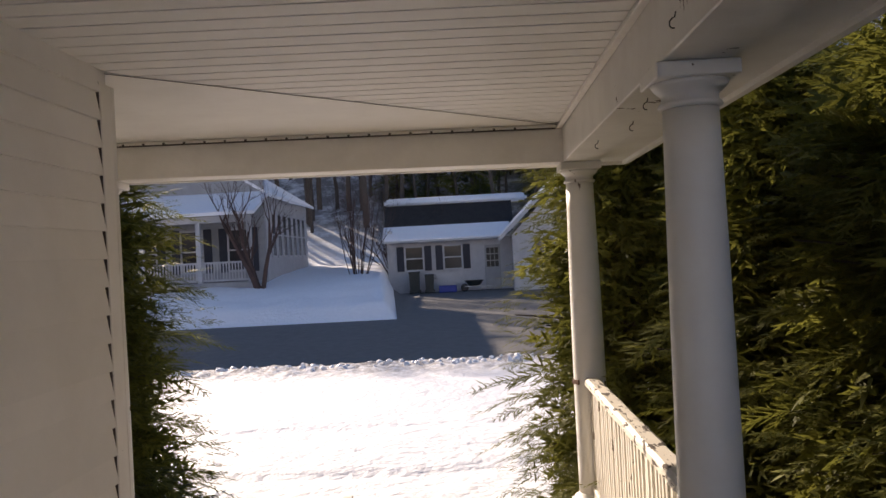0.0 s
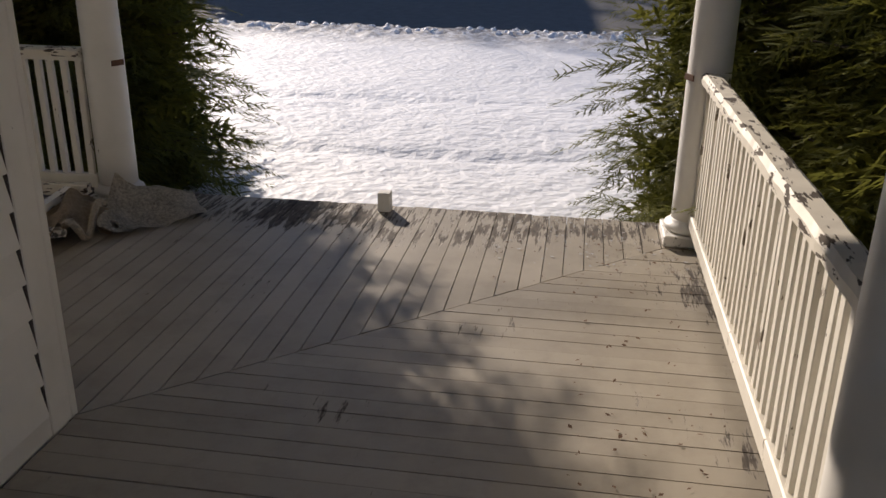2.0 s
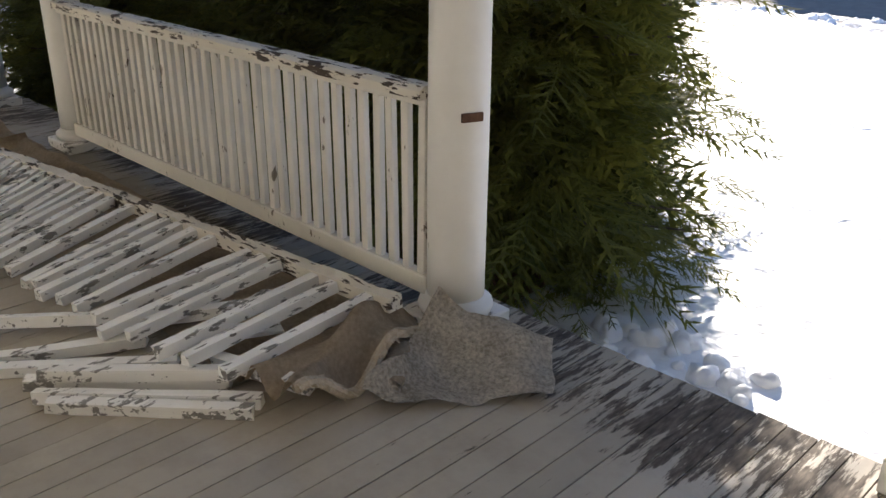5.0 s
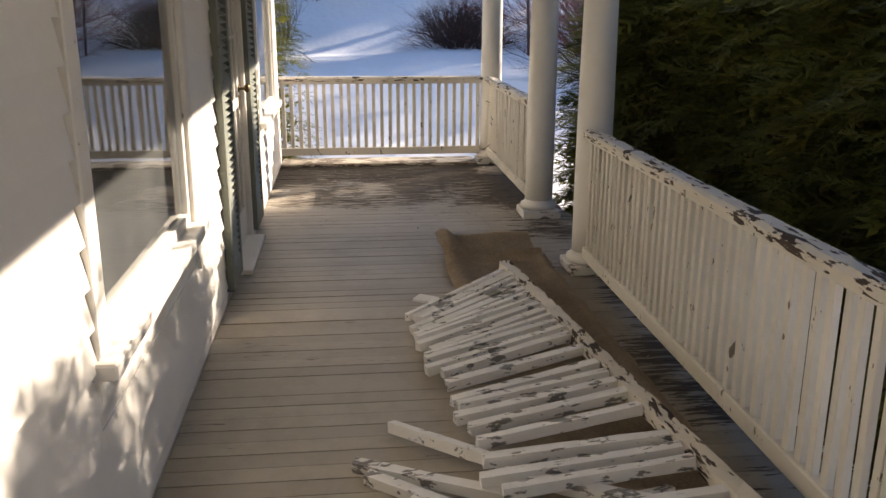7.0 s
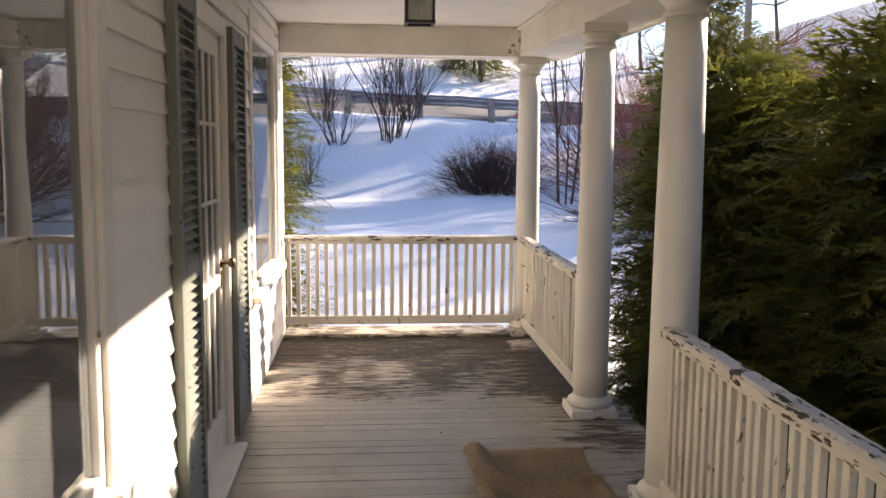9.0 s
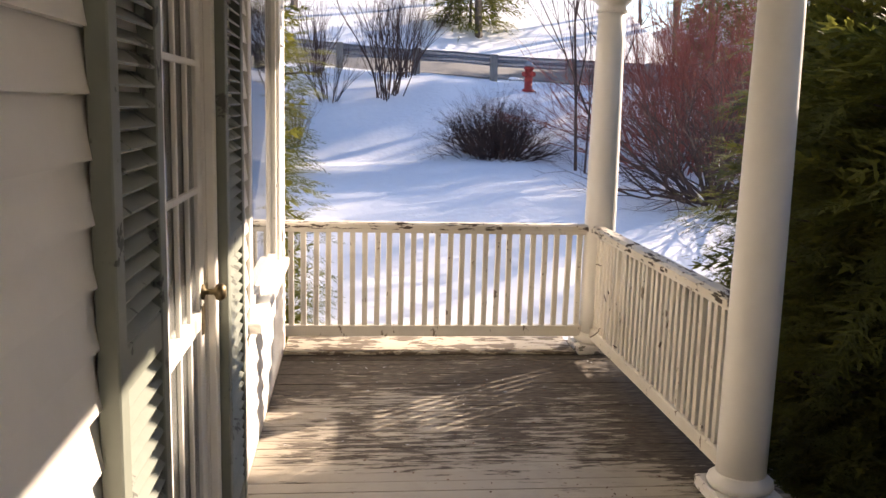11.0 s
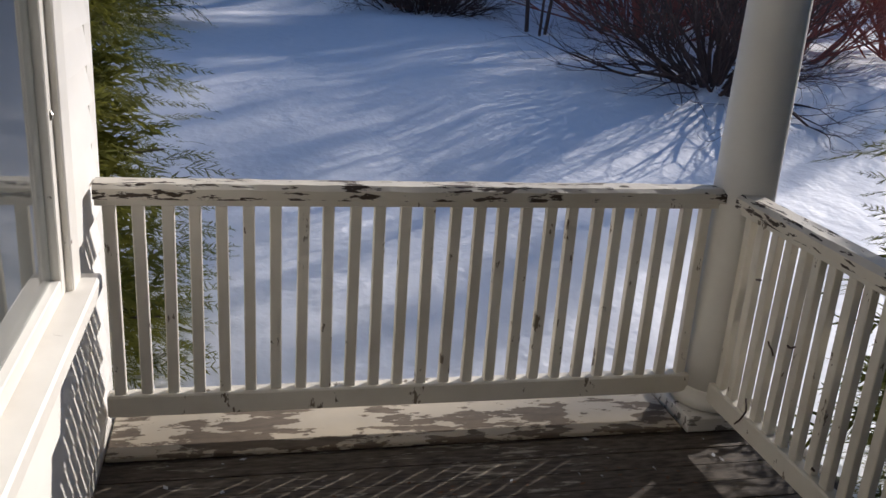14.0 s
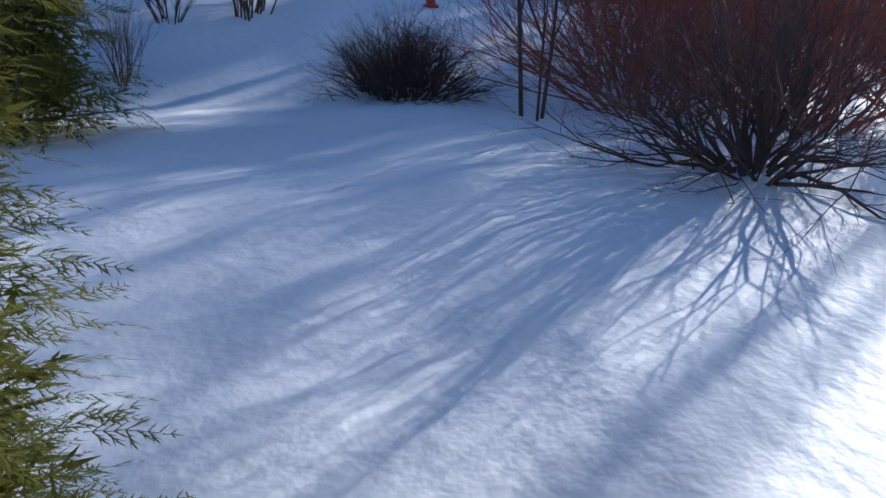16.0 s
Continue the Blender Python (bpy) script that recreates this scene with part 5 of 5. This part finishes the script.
def stick(name, parent, a, b, w, mat, end=0.0):
    """A square bar from a to b with roughened ends."""
    a, b = Vector(a), Vector(b)
    ln = (b - a).length
    bm = bmesh.new()
    n = 7
    rows = []
    for i in range(n + 1):
        s = ln * i / n
        k = w / 2 + fb.uniform(-0.0012, 0.0012)
        o = fb.uniform(-0.006, 0.006) if i in (0, n) else 0
        rows.append([bm.verts.new((s + o * p, q * k, r * k)) for p, q, r in ((1, -1, -1), (-1, 1, -1), (0.5, 1, 1), (-0.5, -1, 1))])
    for p, q in zip(rows, rows[1:]):
        for j in range(4):
            bm.faces.new((p[j], q[j], q[(j + 1) % 4], p[(j + 1) % 4]))
    bm.faces.new(rows[0])
    bm.faces.new(list(reversed(rows[-1])))
    bmesh.ops.recalc_face_normals(bm, faces=bm.faces)
    rot = (b - a).to_track_quat("X", "Z").to_matrix().to_4x4()
    bmesh.ops.transform(bm, matrix=Matrix.Translation(a) @ rot @ pose(0, 0, 0, fb.uniform(-12, 12)), verts=bm.verts)
    return part(name, bm, mat, parent)


fallen = thing("fallen_railing", "broken white railing lying on old carpet, paint peeling off", "railing")
A0, B0 = Vector((-4.55, 5.215, 0.135)), Vector((-1.93, 5.505, 0.150))
bm = bmesh.new()
n = 52
rows = []
for i in range(n + 1):
    p = A0.lerp(B0, i / n)
    d = Vector((-0.110, 0.994, 0))
    e = [fb.uniform(-0.005, 0.004) for _ in range(4)]
    rows.append([bm.verts.new(p + d * q + Vector((0, 0, z))) for q, z in ((-0.032 + e[0], -0.022 + e[1]), (0.030 + e[1], -0.022), (0.030 + e[2], 0.026 + e[3]), (-0.030 + e[3], 0.028 + e[0]))])
for p, q in zip(rows, rows[1:]):
    for j in range(4):
        bm.faces.new((p[j], q[j], q[(j + 1) % 4], p[(j + 1) % 4]))
bm.faces.new(rows[0])
bm.faces.new(list(reversed(rows[-1])))
bmesh.ops.recalc_face_normals(bm, faces=bm.faces)
part("top_rail", bm, m_cap, fallen, "flaking rail with torn nail holes")
places = [0.045 + 0.0295 * i for i in range(13)] + [0.455, 0.515, 0.550, 0.580, 0.615, 0.660, 0.740, 0.770, 0.800, 0.870, 0.905, 0.965]
for i, u in enumerate(places):
    a = A0.lerp(B0, u) + Vector((0.005, -0.033, 0.004))
    lean = np.interp(u, [0.04, 0.42, 0.66, 0.74, 1.0], [0.34, 0.15, 0.055, 0.01, 0.03]) + fb.uniform(-0.012, 0.012)
    drop = np.interp(u, [0.0, 0.5, 1.0], [0.095, 0.075, 0.035]) + fb.uniform(-0.014, 0.014)
    ln = 0.60 + fb.uniform(-0.03, 0.03)
    b = a + Vector((lean, -math.sqrt(max(0.05, ln * ln - lean * lean)), -drop))
    b.z = max(b.z, 0.032)
    stick("baluster", fallen, a, b, 0.037, m_debris)

loose = [((-2.98, 4.53, 0.040), (-2.60, 4.93, 0.060)), ((-2.76, 4.40, 0.021), (-2.46, 4.90, 0.045)), ((-2.68, 4.44, 0.021), (-2.28, 4.91, 0.030)),
         ((-2.50, 4.53, 0.021), (-2.08, 4.97, 0.024)), ((-2.46, 4.56, 0.058), (-2.06, 4.98, 0.060)), ((-2.41, 4.52, 0.021), (-1.98, 4.93, 0.021)),
         ((-2.36, 4.57, 0.021), (-1.93, 4.98, 0.021)), ((-2.34, 4.53, 0.021), (-1.90, 4.93, 0.022)), ((-2.56, 4.86, 0.075), (-2.30, 5.28, 0.10)), ((-2.18, 4.98, 0.06), (-1.80, 5.06, 0.09)), ((-2.32, 4.94, 0.06), (-2.42, 5.34, 0.07))]
for a, b in loose:
    o = stick("loose_baluster", None, a, b, 0.038, m_debris)
    tagged(o, "loose white wooden baluster with peeling paint on the floor", "baluster", "loose balusters")
for lo, hi, t in (((-0.09, -0.035, 0.0), (0.09, 0.035, 0.012), (-4.26, 4.80, 0.05, 6, 0, 55)), ((-0.13, -0.04, 0), (0.13, 0.04, 0.012), (-2.22, 5.10, 0.085, 5, 3, 70))):
    o = part("board_scrap", box(lo, hi, 0.001), m_debris)
    o.matrix_world = pose(*t)
    tagged(o, "small scrap of white painted board", "board", "board scraps")


# ---- old carpet ----
def sheet(name, corner, nu, nv, height, mat, thick, jig=0.0):
    """A cloth from four plan corners (u along the first side), lifted by height(u, v)."""
    bm = bmesh.new()
    p00, p10, p11, p01 = [Vector((*c, 0)) for c in corner]
    grid = []
    for i in range(nu + 1):
        u = i / nu
        row = []
        for j in range(nv + 1):
            v = j / nv
            p = p00.lerp(p10, u).lerp(p01.lerp(p11, u), v)
            edge = min(u, 1 - u, v, 1 - v)
            q = Vector((noise.noise(p * 7 + Vector((3, 1, 0))), noise.noise(p * 7 + Vector((9, 4, 2))), 0)) * jig * (1 if edge < 0.02 else 0.3)
            row.append(bm.verts.new(p + q + Vector((0, 0, height(u, v, p)))))
        grid.append(row)
    for i in range(nu):
        for j in range(nv):
            bm.faces.new((grid[i][j], grid[i + 1][j], grid[i + 1][j + 1], grid[i][j + 1]))
    bmesh.ops.solidify(bm, geom=bm.faces[:], thickness=-thick)
    bmesh.ops.recalc_face_normals(bm, faces=bm.faces)
    return bm


def carpet_height(u, v, p):
    fold = 0.105 * math.exp(-((u - 0.955 - 0.03 * (v - 0.5)) / 0.020) ** 2) * (0.35 + 0.65 * (1 - v)) + 0.085 * math.exp(-((u - 0.992 + 0.05 * v) / 0.014) ** 2)
    fold += 0.05 * math.exp(-((1 - u) / 0.03) ** 2) * (0.6 + math.sin(v * 10.5 + 0.6))
    return 0.016 + 0.018 * (noise.noise(p * 2.3) + 0.5) + 0.012 * (noise.noise(p * 7.0) + 0.4) + fold + 0.035 * math.exp(-((v - 0.9) / 0.08) ** 2)


rug = thing("carpet", "tan old carpet strip, rumpled and frayed along its edge", "carpet")
part("cloth", sheet("cloth", ((-5.05, 4.98), (-1.74, 4.97), (-1.87, 5.60), (-5.05, 5.55)), 170, 26, carpet_height, m_carpet, 0.012, 0.02), m_carpet, rug, "", True)
fr = []
for i in range(170):
    v = i / 169
    p = Vector((-1.74, 4.97, 0)).lerp(Vector((-1.87, 5.60, 0)), v)
    z = carpet_height(1.0, v, p) + 0.016
    a = fb.uniform(-0.6, 0.6)
    d = Vector((math.cos(a), math.sin(a), fb.uniform(-0.7, 0.3))) * fb.uniform(0.018, 0.04)
    s_ = Vector((-d.y, d.x, 0)).normalized() * 0.003
    b = p + Vector((-0.01, 0, z))
    fr.append([b - s_, b + s_, b + d + s_, b + d - s_])
lip = [Vector((-1.74, 4.97, 0)).lerp(Vector((-1.87, 5.60, 0)), i / 60) for i in range(61)]
lip = [p + Vector((0.006 * noise.noise(p * 19), 0, carpet_height(1.0, i / 60, p) + 0.002)) for i, p in enumerate(lip)]
part("bound_edge", tubes_mesh("bound_edge", [(*a, *b, 0.017, 0.017) for a, b in zip(lip, lip[1:])], m_fringe, 8), None, rug, "thick curled edge of pale matted threads")
part("fringe", quads_mesh("fringe", np.array(fr), m_fringe), None, rug, "frayed pale threads")


def roll(name, a, b, r, turns, mat, label, category):
    """A rolled-up end of carpet: a spiral wall with thickness."""
    bm = bmesh.new()
    a, b = Vector(a), Vector(b)
    ax = (b - a).normalized()
    sd = Vector((0, 0, 1)).cross(ax)
    n = 46
    rows = []
    for k in range(13):
        c = a.lerp(b, k / 12)
        row = []
        for i in range(n + 1):
            t = i / n
            ang = -1.2 + t * turns * 2 * math.pi
            rr = r * (0.55 + 0.45 * t) + 0.006 * noise.noise(Vector((k * 0.7, i * 0.3, 2)))
            row.append(bm.verts.new(c + sd * math.cos(ang) * rr * 1.15 + Vector((0, 0, 0.8 * r + math.sin(ang) * rr * 0.8))))
        rows.append(row)
    for p, q in zip(rows, rows[1:]):
        for i in range(n):
            bm.faces.new((p[i], q[i], q[i + 1], p[i + 1]))
    bmesh.ops.solidify(bm, geom=bm.faces[:], thickness=0.010)
    bmesh.ops.recalc_face_normals(bm, faces=bm.faces)
    return tagged(part(name, bm, mat, None, "", True), label, category)


def flap_height(u, v, p):
    edge = math.exp(-((v - 0.10) / 0.13) ** 2) * (0.065 + 0.02 * math.sin(u * 5 + 1))
    end = 0.07 * math.exp(-((u - 0.03) / 0.10) ** 2)
    fold = 0.045 * math.exp(-((u - 0.36) / 0.035) ** 2) + (0.028 if u < 0.36 else 0.0)
    return 0.014 + max(edge, end * (0.6 + 0.4 * v)) * (1 - 0.35 * u) + fold + 0.012 * (noise.noise(p * 5) + 0.3)


tagged(part("carpet_flap", sheet("carpet_flap", ((-5.40, 4.93), (-4.35, 4.95), (-4.38, 5.55), (-5.36, 5.50)), 60, 34, flap_height, m_carpet, 0.009, 0.012), m_carpet, None), "stiff tan carpet end folded over with a raised edge", "carpet")
roll("carpet_fold", (-1.70, 5.26, 0.012), (-1.84, 5.44, 0.02), 0.045, 1.15, m_carpet, "curled tan carpet end near the column", "carpet")


def pad_height(u, v, p):
    return 0.012 + 0.035 * (noise.noise(p * 4.5) + 0.45) + 0.012 * (noise.noise(p * 16) + 0.4) + 0.09 * math.exp(-((u) / 0.10) ** 2) * (0.6 + 0.4 * math.sin(v * 7)) + 0.10 * math.exp(-((v - 1.0) / 0.28) ** 2) * (1 - 0.5 * u)


pad = part("carpet_backing", sheet("carpet_backing", ((-1.70, 5.18), (-1.36, 5.60), (-1.52, 5.80), (-1.86, 5.62)), 60, 46, pad_height, m_pad, 0.012, 0.03), m_pad, None, "", True)
tagged(pad, "grey crusty carpet backing slumped against the column base", "carpet")

# ---- small things on the floor ----
stub = thing("post_stub", "sawn-off white post stub standing at the floor edge", "post", at=(-0.50, 5.90, 0.0))
part("stub", box((-0.033, -0.033, 0.002), (0.033, 0.033, 0.105), 0.004), m_trim, stub)

lr = random.Random(33)
leaves = []
for i in range(520):
    if i < 330:
        x_, y_ = FX + 0.3 + 2.2 * lr.random() ** 1.4, lr.uniform(4.2, 5.62)
    elif i < 440:
        x_, y_ = lr.uniform(0.5, 0.98), lr.uniform(3.2, 5.6)
    else:
        x_, y_ = lr.uniform(0.1, 1.1), lr.uniform(5.05, 5.95)
    k = lr.uniform(0.004, 0.012)
    a = lr.uniform(0, 6.28)
    u = Vector((math.cos(a), math.sin(a), lr.uniform(-0.25, 0.25))) * k
    v = Vector((-math.sin(a), math.cos(a), lr.uniform(-0.25, 0.25))) * k * lr.uniform(0.3, 0.8)
    c = Vector((x_, y_, 0.006))
    leaves.append([c - u, c + v * 0.8, c + u, c - v])
tagged(new("leaf_debris", quads_mesh("leaf_debris", np.array(leaves), m_leaf)), "dry leaf crumbs and dirt scattered on the porch floor", "debris", kind="stuff")
chips = []
for i in range(260):
    if i < 130:
        x_, y_ = lr.uniform(0.1, 1.2), lr.uniform(5.3, 5.95)
    elif i < 200:
        x_, y_ = FX + lr.uniform(0.05, 1.6), lr.uniform(3.9, 5.7)
    else:
        x_, y_ = lr.uniform(-4.6, -2.0), lr.uniform(5.52, 5.68)
    k = lr.uniform(0.004, 0.014)
    a = lr.uniform(0, 6.28)
    u = Vector((math.cos(a), math.sin(a), 0.1)) * k
    v = Vector((-math.sin(a), math.cos(a), 0)) * k * lr.uniform(0.3, 0.9)
    c = Vector((x_, y_, 0.005))
    chips.append([c - u, c + v, c + u, c - v * 0.6])
tagged(new("paint_chips", quads_mesh("paint_chips", np.array(chips), m_white)), "fallen flakes of white paint on the floorboards", "debris", kind="stuff")


def snow_lumps(spots, name, label):
    bm = bmesh.new()
    for x_, y_, r in spots:
        z = float(ground_z(x_, y_))
        res = bmesh.ops.create_icosphere(bm, subdivisions=2, radius=r, matrix=Matrix.Translation((x_, y_, z + r * 0.25)))
        for v in res["verts"]:
            v.co += (v.co - Vector((x_, y_, z))) * 0.5 * noise.noise(v.co * 17)
    return tagged(part(name, bm, m_snowplain, None, "", True), label, "snow", kind="stuff")


ls = random.Random(2)
snow_lumps([(-1.75 + ls.uniform(-0.35, 0.45), 6.55 + ls.uniform(-0.3, 0.5), ls.uniform(0.025, 0.075)) for _ in range(70)] + [(-7.6 + ls.uniform(-1.6, 0.9), 6.3 + ls.uniform(-0.15, 0.3), ls.uniform(0.04, 0.10)) for _ in range(20)] + [(0.75 + ls.uniform(-0.25, 0.25), 6.35 + ls.uniform(-0.1, 0.2), ls.uniform(0.04, 0.08)) for _ in range(10)] + [(ls.uniform(-14, 3), ls.uniform(18.9, 20.0), ls.uniform(0.03, 0.085)) for _ in range(220)], "snow_clods", "broken clods of old snow")
strip("litter_bed", "brown leaf litter under the hemlocks", np.linspace(-8.2, -2.5, 40), np.linspace(6.6, 8.1, 14), 0.03, m_earth, "ground")
strip("litter_bed_east", "brown leaf litter under the hemlocks", np.linspace(1.8, 3.4, 14), np.linspace(0.4, 7.4, 40), 0.05, m_earth, "ground")

# ---- clapboards, last ----
z = 0.075
while z < CEIL + 0.04:
    top = z + LAP
    blocks = []
    for x0, x1, a, b in ((WIN1[0] - 0.10, WIN1[1] + 0.10, WIN1[2] - 0.13, WIN1[3] + 0.09), (WIN2[0] - 0.10, WIN2[1] + 0.10, WIN2[2] - 0.13, WIN2[3] + 0.09), (DOOR[0] - 0.053, DOOR[1] + 0.053, 0.0, DOOR[3] + 0.09)):
        if top > a and z < b - 0.02:
            blocks.append((x0, x1))
    edges = [WEST + 0.09]
    for x0, x1 in sorted(blocks):
        edges += [x0, x1]
    edges.append(HX - 0.108)
    for a, b in zip(edges[0::2], edges[1::2]):
        clapboard(wall_north, "x", a, b, z)
    clapboard(wall_east, "y", SOUTH, 0.5 if 0.5 < top < 2.1 else 2.1, z)
    clapboard(wall_east, "y", 1.52 if 0.5 < top < 2.1 else 2.1, W - 0.110, z)
    z += LAP

# cup hooks under the side beam and fascia
hk = random.Random(4)
for hx, hy in ((AX - 0.102, 2.2), (AX - 0.102, 2.75), (AX - 0.02, 3.55), (AX + 0.03, 4.1), (AX - 0.03, 4.7)):
    zt = BEAM + sag(hx) + (0.09 if hx < AX - 0.1 else 0.001)
    pts = [Vector((hx, hy, zt)), Vector((hx - 0.004, hy, zt - 0.015))] + [Vector((hx - 0.004 - 0.012 * math.sin(a), hy + 0.008 * a, zt - 0.027 + 0.012 * math.cos(a))) for a in (0.4, 1.2, 2.0, 2.8, 3.6)]
    o = new("cup_hook", tubes_mesh("cup_hook", [(*p, *q, 0.002, 0.002) for p, q in zip(pts, pts[1:])], m_black, 5))
    tagged(o, "small dark cup hook screwed into the porch beam", "hook", "cup hooks")

# dry vine stems caught in the weathered railing
vr = random.Random(12)
for vx, vz, ln in ((-8.12, 0.60, 0.07), (-8.02, 0.44, 0.05), (-7.93, 0.47, 0.08), (-8.07, 0.22, 0.13), (-7.72, 0.20, 0.06)):
    p = Vector((vx, AY - 0.052, vz))
    d = Vector((vr.uniform(0.5, 1.0), vr.uniform(-0.5, -0.2), vr.uniform(-0.3, 0.4))).normalized()
    stem = []
    for i in range(6):
        q = p + d * ln / 6
        stem.append((*p, *q, 0.0032, 0.0028))
        p = q
        d = (d + Vector((vr.uniform(-0.4, 0.4), vr.uniform(-0.25, 0.25), vr.uniform(-0.4, 0.4)))).normalized()
    tagged(new("vine_stem", tubes_mesh("vine_stem", stem, m_twig, 5)), "short dry vine stem caught in the railing", "vine", "vine stems")
